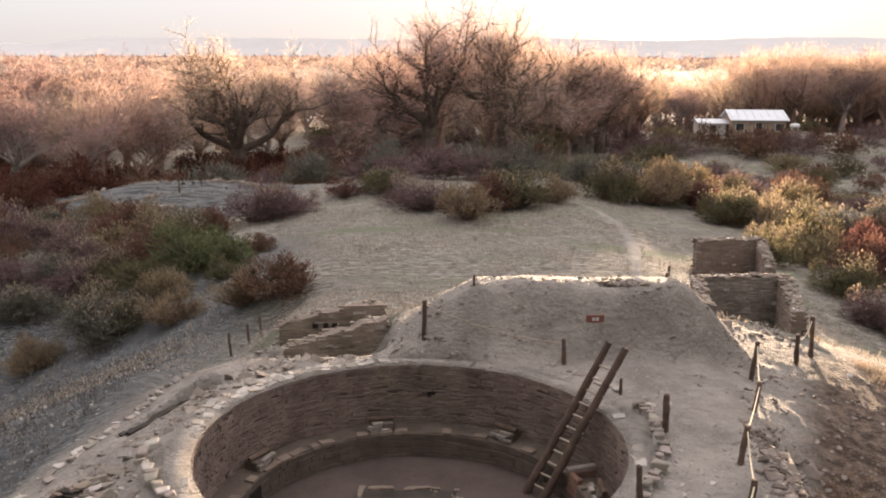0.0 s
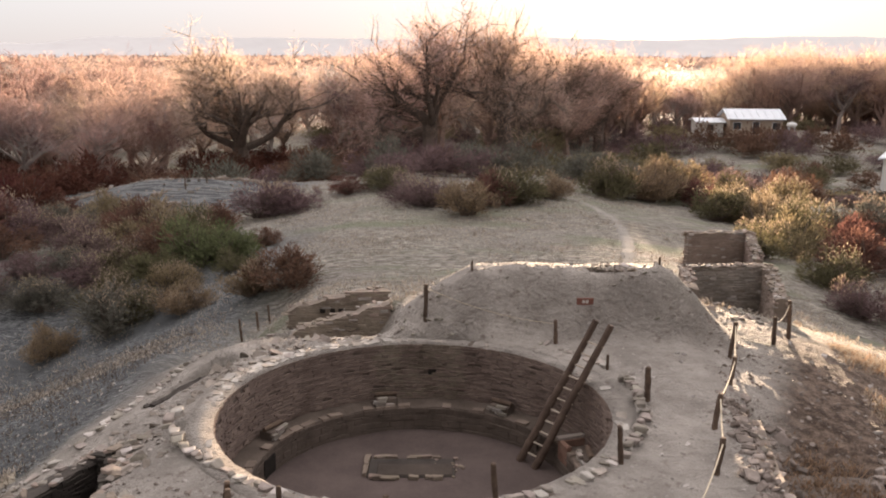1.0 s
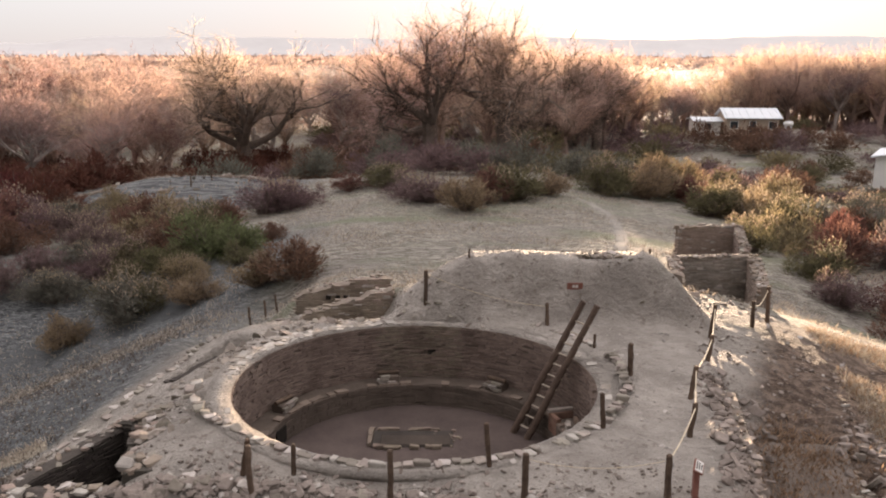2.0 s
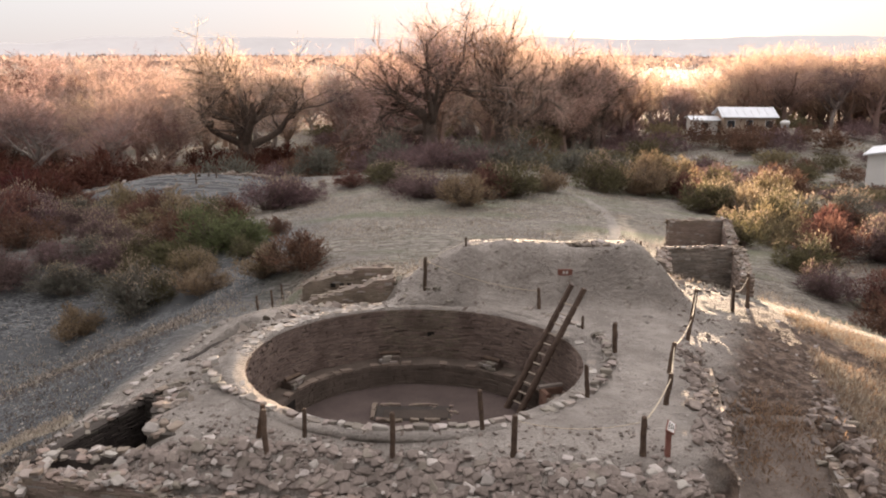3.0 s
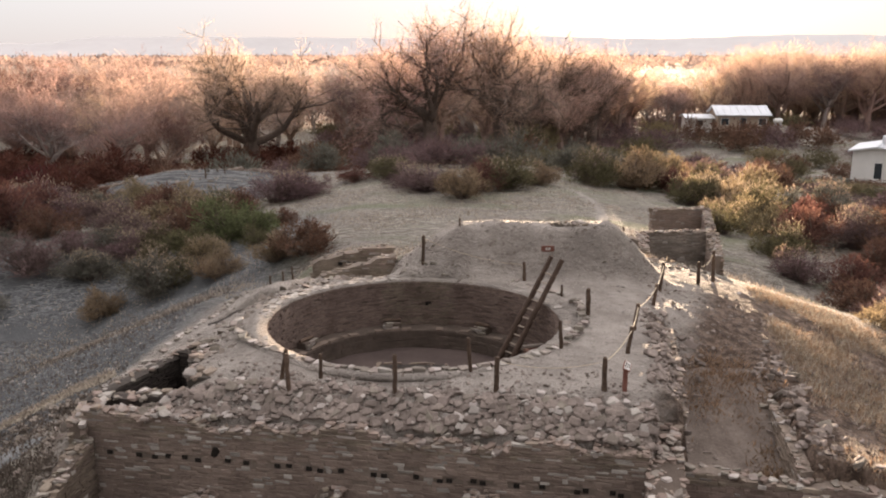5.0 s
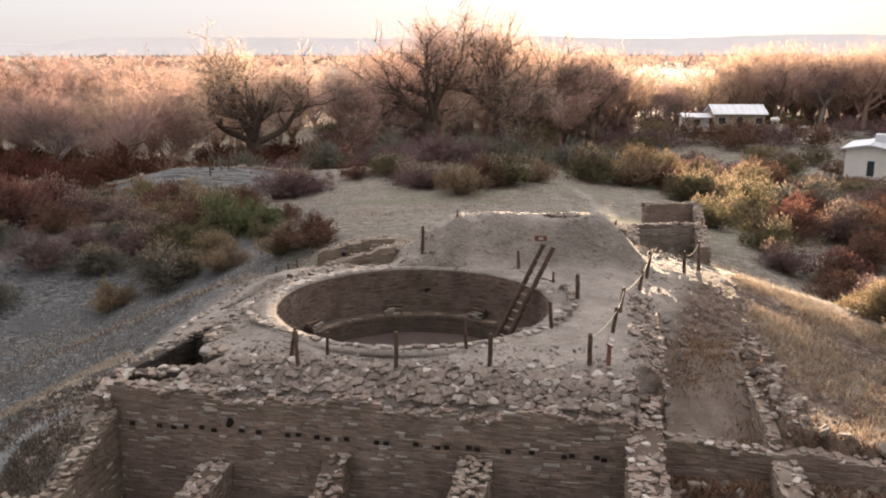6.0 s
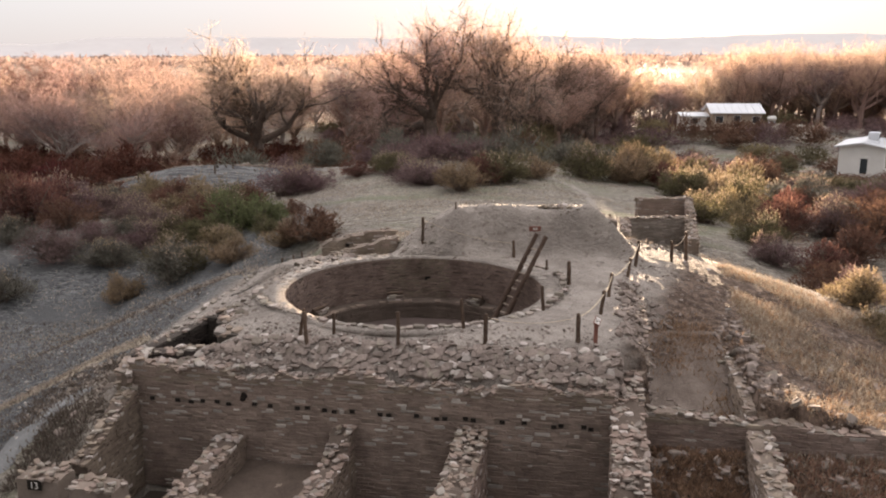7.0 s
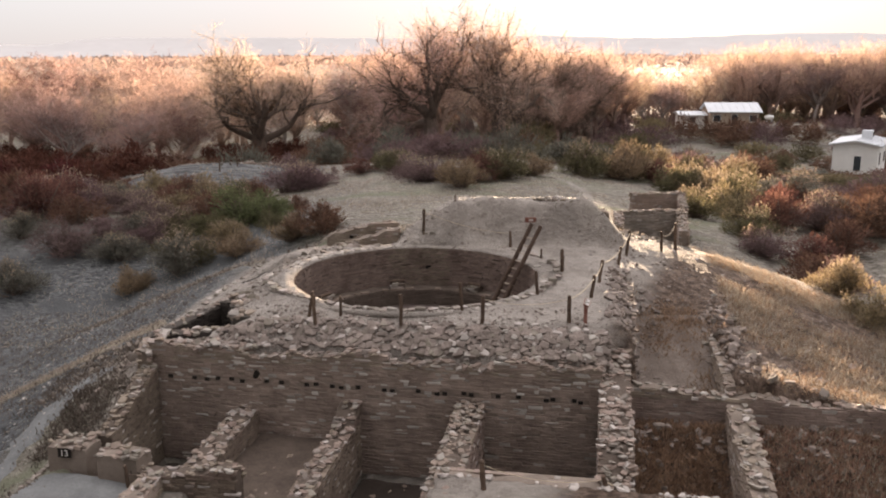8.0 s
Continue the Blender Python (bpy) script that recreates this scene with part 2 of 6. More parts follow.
PALE_PANEL = material("pale_sign_panel", (0.50, 0.46, 0.42), (0.64, 0.60, 0.56), 6.0, 50.0, 0.45, 0.05)
BARK = material("grey_brown_bark", (0.085, 0.062, 0.05), (0.185, 0.142, 0.118), 1.5, 12.0, 0.9, 0.6, 0.2, "Object")
TWIG = material("bare_twigs", (0.20, 0.13, 0.105), (0.34, 0.24, 0.20), 0.7, 8.0, 0.9, 0.0, 0.3, "Object", 0.015)
PALE_TWIG = material("pale_grey_twigs", (0.20, 0.165, 0.145), (0.34, 0.29, 0.26), 0.7, 8.0, 0.9, 0.0, 0.25, "Object", 0.01)
LEAF_RUST = leaf_material("rust_brush_leaf", (0.085, 0.042, 0.032), (0.19, 0.1, 0.075))
LEAF_WILLOW = leaf_material("dark_red_willow_leaf", (0.055, 0.018, 0.014), (0.125, 0.045, 0.034), 0.35, 0.015, 0.25)
LEAF_SAGE = leaf_material("grey_sage_leaf", (0.075, 0.07, 0.058), (0.18, 0.165, 0.135))
LEAF_OLIVE = leaf_material("olive_brush_leaf", (0.07, 0.06, 0.034), (0.16, 0.14, 0.08))
LEAF_TAN = leaf_material("tan_brush_leaf", (0.13, 0.095, 0.058), (0.29, 0.22, 0.14))
LEAF_TIP = leaf_material("dry_pale_tip", (0.19, 0.14, 0.10), (0.36, 0.28, 0.21), 0.3, 0.01, 0.5)
LEAF_MAUVE = leaf_material("dusty_mauve_brush_leaf", (0.095, 0.06, 0.058), (0.21, 0.14, 0.135))
LEAF_TREE = leaf_material("withered_cottonwood_leaf", (0.33, 0.215, 0.155), (0.54, 0.38, 0.29), 0.35, 0.015, 0.75)
LEAF_PINK = leaf_material("pinkish_winter_crown", (0.27, 0.168, 0.14), (0.46, 0.32, 0.275), 0.35, 0.015, 0.7)
LEAF_OLD = leaf_material("old_cottonwood_twig_leaf", (0.29, 0.195, 0.155), (0.52, 0.38, 0.31), 0.35, 0.015, 0.72)
LEAF_GREEN = leaf_material("green_brush_leaf", (0.07, 0.076, 0.036), (0.165, 0.175, 0.09))
FAR_WOODS = leaf_material("distant_winter_woods", (0.20, 0.145, 0.13), (0.32, 0.24, 0.215), 0.25, 0.01, 0.45)
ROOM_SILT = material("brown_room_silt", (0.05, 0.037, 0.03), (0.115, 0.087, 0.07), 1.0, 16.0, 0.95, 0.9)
STRAW = leaf_material("dry_grass_blade", (0.265, 0.22, 0.175), (0.44, 0.375, 0.305), 0.3, 0.01, 0.25)
WEED = leaf_material("russet_weed", (0.18, 0.105, 0.072), (0.35, 0.225, 0.16), 0.35, 0.015, 0.4)
DARK_WEED = leaf_material("dark_brown_weed", (0.075, 0.058, 0.048), (0.16, 0.125, 0.104), 0.3, 0.01, 0.2)
WHITE_WALL = material("white_house_wall", (0.62, 0.60, 0.57), (0.74, 0.72, 0.69), 0.6, 8.0, 0.8, 0.1)
METAL_ROOF = material("pale_metal_roof", (0.50, 0.51, 0.53), (0.64, 0.65, 0.67), 0.5, 5.0, 0.45, 0.05)
TAN_WALL = material("tan_house_wall", (0.34, 0.26, 0.20), (0.44, 0.35, 0.28), 0.6, 8.0, 0.85, 0.1)
WINDOW_GLASS = material("dark_window_glass", (0.03, 0.035, 0.04), (0.05, 0.055, 0.06), 1.0, 5.0, 0.1, 0.0)
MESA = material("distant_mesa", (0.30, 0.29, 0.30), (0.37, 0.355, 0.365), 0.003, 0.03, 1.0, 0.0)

# emission paints the veil of bright air over the far mesa
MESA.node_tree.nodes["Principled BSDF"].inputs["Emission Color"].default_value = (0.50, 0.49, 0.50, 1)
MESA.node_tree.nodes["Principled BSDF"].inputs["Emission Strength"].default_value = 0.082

# ---- the lie of the land ----
C10, S10 = math.cos(radians(10)), math.sin(radians(10))


def to_ruin(x, y):
    """World to the ruin's own axes: along the long masonry wall, and away from it northward."""
    return x * C10 - (y + 5.87) * S10, x * S10 + (y + 5.87) * C10


def from_ruin(lx, ly):
    return lx * C10 + ly * S10, -lx * S10 + ly * C10 - 5.87


def ease(a, b, v):
    t = np.clip((v - a) / (b - a), 0, 1)
    return t * t * (3 - 2 * t)


def ramp_up(v, w):
    """A bend from level to a steady slope."""
    return w * np.logaddexp(0, v / w)


TABLE = np.random.RandomState(7).rand(256, 256)


def value_noise(x, y):
    xi, yi = np.floor(x), np.floor(y)
    fx, fy = x - xi, y - yi
    fx, fy = fx * fx * (3 - 2 * fx), fy * fy * (3 - 2 * fy)
    a, b = xi.astype(int) % 256, yi.astype(int) % 256
    c, d = (a + 1) % 256, (b + 1) % 256
    return (TABLE[a, b] * (1 - fx) + TABLE[c, b] * fx) * (1 - fy) + (TABLE[a, d] * (1 - fx) + TABLE[c, d] * fx) * fy - 0.5


def inside(v, a, b, w):
    return ease(a - w, a + w, v) * (1 - ease(b - w, b + w, v))


def terrain(x, y):
    x, y = np.asarray(x, float), np.asarray(y, float)
    lx, ly = to_ruin(x, y)
    h = -1.8 * ease(4, 20, y) - 0.8 * ease(20, 34, y) - 0.3 * ease(34, 45, y) - 3.4 * ease(48, 85, y)
    h = h + np.maximum(-0.42 * ramp_up(-(x + 4.4), 0.5), -5.2) * (1 - 0.65 * ease(13, 32, y))
    h = h + np.maximum(-0.30 * ramp_up(x - 8.8, 0.8), -4.4) * (1 - 0.5 * ease(13, 30, y)) - 1.15 * ease(6.6, 8.7, x) * ease(9, -5, y)
    h = h - 1.1 * ease(-4, -8.5, y) * ease(-6.5, -8, lx)
    # bank of the ruined north wall
    wide = ease(-1.6, 1.8, x) * (1 - ease(6.2, 8.6, x))
    h = h + 1.62 * wide * ease(4.05, 5.25, y + 0.12 * value_noise(x * 1.3, y * 1.3)) * (1 - ease(5.7, 12, y))
    # north-west hollow behind the kiva
    h = h - 0.6 * inside(x, -7.0, -1.0, 0.6) * inside(y, 5.0, 9.0, 0.6) - 0.75 * inside(x, -4.3, -0.9, 0.3) * inside(y, 5.0, 7.1, 0.35)
    h = h - 1.0 * np.exp(-(((x + 6.0) / 1.6) ** 2)) * inside(y, 8.4, 17, 1.3)
    # rubble slope above the long wall, then the rooms
    h = h - 0.2 * ease(2.0, 0.7, ly) * inside(lx, -7.6, 5.6, 0.3) - 0.66 * ease(0.95, 0.02, ly) * inside(lx, -7.6, 5.6, 0.3)
    room_floor = -4.5 + 1.15 * inside(lx, -4.6, -1.7, 0.2)
    h = h + (room_floor - h) * ease(0.24, 0.04, ly) * inside(lx, -7.4, 5.4, 0.12)
    # rooms east of the tall cross wall
    floor_e = -3.7 + 1.1 * ease(-1.2, 1.3, ly)
    h = h + (floor_e - h) * ease(1.6, 1.42, ly) * inside(lx, 5.35, 12.8, 0.25)
    floor_n = -2.55 + 1.5 * ease(2.0, 8.5, ly)
    h = h - 0.5 * ease(5.4, 6.0, lx) * inside(ly, 1.5, 7.6, 0.6) * (1 - ease(7, 9, lx))
    h = h + (floor_n - h) * ease(5.8, 6.15, lx) * (1 - ease(8.42, 8.7, lx)) * ease(1.42, 1.55, ly) * (1 - ease(6.8, 9.2, ly))
    # southern bank
    bank = -2.0 - 0.9 * ease(-1.0, -4.5, lx) - 0.15 * ease(6, 12, lx)
    h = h + (bank - h) * ease(0, -0.3, ly + 3.72 + 2.6 * inside(lx, -4.4, 1.35, 0.15)) * ease(-8.6, -7.8, lx) * (1 - ease(11, 15, lx))
    # deep cell at the west edge
    cell_w, cell_e = -7.95 + 0.27 * (ly - 1.2), -5.5 - 0.47 * (ly - 1.2)
    h = h + (-3.4 - h) * ease(-0.08, 0.08, lx - cell_w) * ease(-0.08, 0.08, cell_e - lx) * inside(ly, 1.16, 4.05, 0.08)
    # narrow slot between two wall tops
    along = (x + 5.88) * 0.545 + (y - 1.62) * 0.838
    across = (x + 5.88) * 0.838 - (y - 1.62) * 0.545
    wide_slot = 0.19 + 0.19 * ease(0.3, 1.5, along)
    h = h - 1.5 * inside(along, -0.05, 2.25, 0.15) * ease(-0.07, 0.07, across + wide_slot) * ease(-0.07, 0.07, wide_slot - across)
    # sunken rooms to the north-east
    h = h - 0.8 * inside(x, 9.4, 12.3, 0.4) * inside(y, 11.2, 14.0, 0.4) - 0.9 * inside(x, 11.8, 14.8, 0.4) * inside(y, 19.4, 22.6, 0.4)
    # far mound with old walls
    h = h + 2.1 * np.exp(-(((x + 20) / 9) ** 2 + ((y - 54) / 6) ** 2))
    h = h + 2.6 * np.exp(-(((x - 58) / 26) ** 2 + ((y - 133) / 16) ** 2))
    h = h + 0.8 * np.exp(-(((x - 47) / 7) ** 2 + ((y - 69) / 7) ** 2))
    rough = 0.10 * value_noise(x * 0.7, y * 0.7) + 0.06 * value_noise(x * 2.1 + 9, y * 2.1) + 0.035 * value_noise(x * 5 + 3, y * 5)
    rough = rough + 0.7 * value_noise(x * 0.06, y * 0.06) * ease(20, 60, np.hypot(x, y))
    rough = rough + wide * inside(y, 4.2, 5.9, 0.4) * (0.16 * value_noise(x * 1.7 + 5, y * 1.7) + 0.10 * value_noise(x * 4.3, y * 4.3 + 7))
    calm = 1 - 0.75 * (np.hypot(x, y) < 5.3)
    h = h + rough * calm
    r = np.hypot(x, y)
    h = h + (-2.35 - h) * ease(4.34, 4.2, r)
    return h


def height(x, y):
    return float(terrain(np.array([x]), np.array([y]))[0])

# ---- mesh helpers ----
def mesh_of(name, verts, faces, mat, smooth=False):
    me = bpy.data.meshes.new(name)
    me.from_pydata([tuple(v) for v in verts], [], faces)
    me.materials.append(mat)
    if smooth:
        me.polygons.foreach_set("use_smooth", [True] * len(me.polygons))
    me.update()
    return me


def quick_mesh(name, verts, quads, mat):
    """A large mesh of quads from arrays."""
    me = bpy.data.meshes.new(name)
    me.vertices.add(len(verts))
    me.vertices.foreach_set("co", np.ascontiguousarray(verts, dtype=np.float32).ravel())
    me.loops.add(quads.size)
    me.loops.foreach_set("vertex_index", np.ascontiguousarray(quads, dtype=np.int32).ravel())
    me.polygons.add(len(quads))
    me.polygons.foreach_set("loop_start", np.arange(0, quads.size, 4, dtype=np.int32))
    me.materials.append(mat)
    me.update(calc_edges=True)
    return me


def part(name, mesh, parent, label="", m=None):
    ob = new(name, mesh)
    if parent is not None:
        ob.parent = parent
    if m is not None:
        ob.matrix_basis = m
    return tagged(ob, label)


def empty(name, m=None):
    ob = new(name)
    ob.empty_display_size = 0.2
    if m is not None:
        ob.matrix_basis = m
    return ob


def box_geo(sx, sy, sz, inset=0.0):
    """A box on its base; with an inset the upper rim is chamfered."""
    x, y = sx / 2, sy / 2
    v = [(-x, -y, 0), (x, -y, 0), (x, y, 0), (-x, y, 0)]
    if not inset:
        v += [(a, b, sz) for a, b, _ in v]
        f = [(3, 2, 1, 0), (4, 5, 6, 7)] + [(i, (i + 1) % 4, (i + 1) % 4 + 4, i + 4) for i in range(4)]
        return v, f
    v += [(a, b, sz - inset) for a, b, _ in v[:4]]
    v += [(a - math.copysign(inset, a), b - math.copysign(inset, b), sz) for a, b, _ in v[:4]]
    f = [(3, 2, 1, 0), (8, 9, 10, 11)]
    for k in (0, 4):
        f += [(i + k, (i + 1) % 4 + k, (i + 1) % 4 + k + 4, i + k + 4) for i in range(4)]
    return v, f


def pole_geo(points, radii, sides=8, rnd=None, wob=0.0):
    """A tapered round pole through points."""
    v, f = [], []
    pts = [Vector(p) for p in points]
    for k, p in enumerate(pts):
        way = (pts[min(k + 1, len(pts) - 1)] - pts[max(k - 1, 0)]).normalized()
        a = way.cross(Vector((0.31, 0.95, 0.05))).normalized()
        b = way.cross(a)
        for i in range(sides):
            t = 2 * math.pi * i / sides
            r = radii[k] * (1 + (rnd.uniform(-wob, wob) if rnd else 0))
            v.append(p + a * (r * math.cos(t)) + b * (r * math.sin(t)))
    for k in range(len(pts) - 1):
        for i in range(sides):
            j = (i + 1) % sides
            f.append((k * sides + i, k * sides + j, (k + 1) * sides + j, (k + 1) * sides + i))
    f.append(tuple(range(sides - 1, -1, -1)))
    f.append(tuple(range((len(pts) - 1) * sides, len(pts) * sides)))
    return v, f


# ---- stones: a few worn shapes, used again and again ----
STONE_RND = random.Random(11)


def worn_block(rnd, skew=0.10, inset=0.14):
    """A unit block, 1 x 1 x 1 about its middle, whose faces are drawn in and corners moved."""
    v, f = [], []
    base = [Vector((sx / 2, sy / 2, sz / 2)) for sz in (-1, 1) for sx, sy in ((-1, -1), (1, -1), (1, 1), (-1, 1))]
    base = [p + Vector([rnd.uniform(-skew, skew) for _ in range(3)]) for p in base]
    sides = [(0, 3, 2, 1), (4, 5, 6, 7), (0, 1, 5, 4), (1, 2, 6, 5), (2, 3, 7, 6), (3, 0, 4, 7)]
    mid = sum(base, Vector()) / 8
    for s in sides:
        c = sum((base[i] for i in s), Vector()) / 4
        for i in s:
            v.append(base[i].lerp(c, inset) + (c - mid) * 0.04)
    at = {(k, i): k * 4 + n for k, s in enumerate(sides) for n, i in enumerate(s)}
    f = [tuple(range(k * 4, k * 4 + 4)) for k in range(6)]
    for k, s in enumerate(sides):
        for n in range(4):
            a, b = s[n], s[(n + 1) % 4]
            for q in range(k + 1, 6):
                if a in sides[q] and b in sides[q]:
                    f.append((at[k, b], at[k, a], at[q, a], at[q, b]))
    for i in range(8):
        ks = [k for k, s in enumerate(sides) if i in s]
        f.append(tuple(at[k, i] for k in ks) + (at[ks[0], i],))
    return np.array(v), f


def block_shape(rnd, skew, inset):
    v, f = worn_block(rnd, skew, inset)
    quads = [q for q in f if len(set(q)) == 4]
    tris = [tuple(dict.fromkeys(q)) for q in f if len(set(q)) == 3]
    return v, quads, tris


FLAT_SHAPES = [block_shape(STONE_RND, 0.07, 0.10) for _ in range(12)]
ROUGH_SHAPES = [block_shape(STONE_RND, 0.20, 0.26) for _ in range(14)]
SHAPE_MESH = {}


def shape_mesh(kind, k, mat):
    key = (kind, k, mat.name)
    if key not in SHAPE_MESH:
        v, q, t = (FLAT_SHAPES if kind == "flat" else ROUGH_SHAPES)[k]
        SHAPE_MESH[key] = mesh_of("stone_shape", v, q + t, mat)
    return SHAPE_MESH[key]


def joined_stones(name, stones, kind, mat):
    """Many stones as one mesh. stones: matrices."""
    shapes = FLAT_SHAPES if kind == "flat" else ROUGH_SHAPES
    rnd = random.Random(len(stones))
    vs, fs, at = [], [], 0
    for m in stones:
        v, q, t = shapes[rnd.randrange(len(shapes))]
        a = np.array(m)
        vs.append(v @ a[:3, :3].T + a[:3, 3])
        fs += [tuple(i + at for i in face) for face in q + t]
        at += len(v)
    return mesh_of(name, np.concatenate(vs), fs, mat)


LAID = []


def lay_stones(parent, stones, kind="flat", mat=None, single=0, name="stone"):
    """Notes stones to be laid at the end of the build: the first ones singly, the rest as one mesh."""
    LAID.append((parent, stones, kind, mat or STONE, single, name))


def stone_matrix(at, right, up, out, w, h, d, rnd, turn=4.0):
    m = Matrix((right, out, up)).transposed().to_4x4()
    m.translation = at
    j = Euler([radians(rnd.uniform(-turn, turn)) for _ in range(3)]).to_matrix().to_4x4()
    return m @ j @ Matrix.Diagonal((w, d, h, 1))


def courses(place, length, z0, z1, rnd, course=0.085, wide=0.26, proud=0.02, deep=0.12, top=None, skip=None):
    """Rough courses of flat stones on a face. place(u, z) gives point, right, out at u metres along and height z."""
    made = []
    z = z1
    while z > z0:
        h = course * rnd.choice((0.6, 0.8, 1.0, 1.0, 1.3, 1.7))
        u = -rnd.uniform(0, wide)
        while u < length:
            w = wide * rnd.choice((0.5, 0.7, 0.9, 1.0, 1.2, 1.6)) * rnd.uniform(0.85, 1.15)
            mid = u + w / 2
            if 0.02 < mid < length - 0.02 and not (top and z > top(mid)) and not (skip and skip(mid, z - h / 2)) and rnd.random() > 0.04:
                p, right, out = place(mid, z - h / 2)
                push = proud * rnd.uniform(-0.6, 1.3)
                made.append(stone_matrix(p + out * (push - deep / 2 + 0.012), right, Vector((0, 0, 1)), out, w * 0.96, h * 0.90, deep, rnd, 2.2))
            u += w
        z -= h
    return made


def scatter(rnd, count, pick, low, high, flat=0.6, sink=0.25, tip=24):
    """Loose stones on the ground. pick(rnd) gives x, y."""
    made = []
    for _ in range(count):
        x, y = pick(rnd)
        s = low + (high - low) * rnd.random() ** 2.2
        w, d, h = s * rnd.uniform(0.8, 1.5), s * rnd.uniform(0.7, 1.1), s * flat * rnd.uniform(0.5, 1.1)
        z = height(x, y) + h * (0.5 - sink)
        m = Matrix.Translation((x, y, z)) @ Euler((radians(rnd.gauss(0, tip)), radians(rnd.gauss(0, tip)), rnd.uniform(0, 6.28))).to_matrix().to_4x4()
        made.append(m @ Matrix.Diagonal((w, d, h, 1)))
    return made


# ---- ground ----
def spaced(a, b, step, grow, far):
    mid = list(np.arange(a, b + 1e-6, step))
    lo, hi, s = [], [], step
    x = a
    while x > -far:
        s *= grow
        x -= s
        lo.append(x)
    s, x = step, b
    while x < far:
        s *= grow
        x += s
        hi.append(x)
    return np.array(lo[::-1] + mid + hi)


def build_ground():
    xs, ys = spaced(-11, 15, 0.13, 1.075, 3500), spaced(-13, 10, 0.13, 1.075, 3500)
    gx, gy = np.meshgrid(xs, ys)
    gz = terrain(gx, gy)
    n, m = len(xs), len(ys)
    i = (np.arange(m - 1)[:, None] * n + np.arange(n - 1)[None, :]).ravel()
    quads = np.stack([i, i + 1, i + n + 1, i + n], 1)
    me = quick_mesh("ground", np.stack([gx.ravel(), gy.ravel(), gz.ravel()], 1), quads, GROUND)
    me.polygons.foreach_set("use_smooth", [True] * len(me.polygons))
    tagged(new("ground", me), "dry sandy earth with matted pale grass around the ruin", "ground", kind="structure")


build_ground()


def build_trail(points, width, lift, label, group_name="trail", mat=None):
    """A trodden strip that follows the ground."""
    pts = [Vector(p) for p in points]
    line = []
    for k in range(len(pts) - 1):
        n = max(2, int((pts[k + 1] - pts[k]).length / 0.3))
        p0, p1, p2, p3 = pts[max(k - 1, 0)], pts[k], pts[k + 1], pts[min(k + 2, len(pts) - 1)]
        for j in range(n):
            t = j / n
            line.append(0.5 * (2 * p1 + (p2 - p0) * t + (2 * p0 - 5 * p1 + 4 * p2 - p3) * t * t + (3 * p1 - p0 - 3 * p2 + p3) * t * t * t))
    line.append(pts[-1])
    rnd = random.Random(len(line))
    v, f = [], []
    for k, p in enumerate(line):
        way = (line[min(k + 1, len(line) - 1)] - line[max(k - 1, 0)]).normalized()
        side = Vector((-way.y, way.x))
        w = width * (0.45 + 1.0 * rnd.random() if mat else 0.75 + 0.5 * rnd.random())
        for j in range(-3, 4):
            q = p + side * (w * j / 6)
            v.append((q.x, q.y, height(q.x, q.y) + lift * (1 - (j / 3) ** 4) - 0.02 * (abs(j) == 3)))
    for k in range(len(line) - 1):
        for j in range(6):
            f.append((k * 7 + j, k * 7 + j + 1, (k + 1) * 7 + j + 1, (k + 1) * 7 + j))
    tagged(new(group_name, mesh_of(group_name, v, f, mat or TRAIL, True)), label, "trail" if mat is None else "bank", kind="structure")


# the crest's sunlit streak is painted by this strip's colour
build_trail([(-15, -2.6), (-13.4, -1.7), (-12.0, -0.95), (-10.6, -0.5), (-9.4, -0.1), (-8.5, 0.3)], 0.62, 0.05, "strip of dry straw coloured as if sunlit along the western bank's crest", "bank", STRAW_MAT)
build_trail([(-11.6, -10.5), (-10.9, -8.0), (-10.25, -5.9), (-9.6, -4.7), (-9.0, -3.7)], 1.1, 0.05, "pale silty path beside the swept terrace", "silt_path", PALE_SILT)
build_trail([(7.9, 7.6), (8.1, 10.5), (8.3, 15), (8.7, 20), (10.2, 27.5), (11.2, 35.5), (10.6, 42), (8.4, 45.5), (4.0, 48)], 0.7, 0.05, "pale trodden trail across the grassy plain")


# ---- far mesa ----
def build_mesa():
    v, f = [], []
    steps = 120
    for k in range(steps + 1):
        a = radians(-75 + 150 * k / steps)
        deg = math.degrees(a)
        top = 46 - 18 * float(ease(-21.2, -24.4, deg)) + 4 * math.sin(deg * 0.35) * float(ease(-15, 5, deg)) + 1.2 * math.sin(deg * 2.1)
        for r, z in ((2150, -9), (2400, top * 0.45), (2480, top * 0.9), (2520, top), (3100, top)):
            v.append((r * math.sin(a), r * math.cos(a), z))
    for k in range(steps):
        for j in range(4):
            f.append((k * 5 + j, (k + 1) * 5 + j, (k + 1) * 5 + j + 1, k * 5 + j + 1))
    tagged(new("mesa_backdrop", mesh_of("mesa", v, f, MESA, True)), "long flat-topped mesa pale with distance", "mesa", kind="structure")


build_mesa()


# ---- kiva ----
def ring_geo(r0, r1, z0, z1, n=96, wob=0.0, seed=1):
    rnd = random.Random(seed)
    v, f = [], []
    for k in range(n):
        a = 2 * math.pi * k / n
        w = rnd.uniform(-wob, wob)
        for r, z in ((r0, z0), (r0, z1 + w), (r1, z1 + w), (r1, z0)):
            v.append((r * math.cos(a), r * math.sin(a), z))
    for k in range(n):
        p, q = k * 4, (k + 1) % n * 4
        for j in range(4):
            f.append((p + j, p + (j + 1) % 4, q + (j + 1) % 4, q + j))
    return v, f


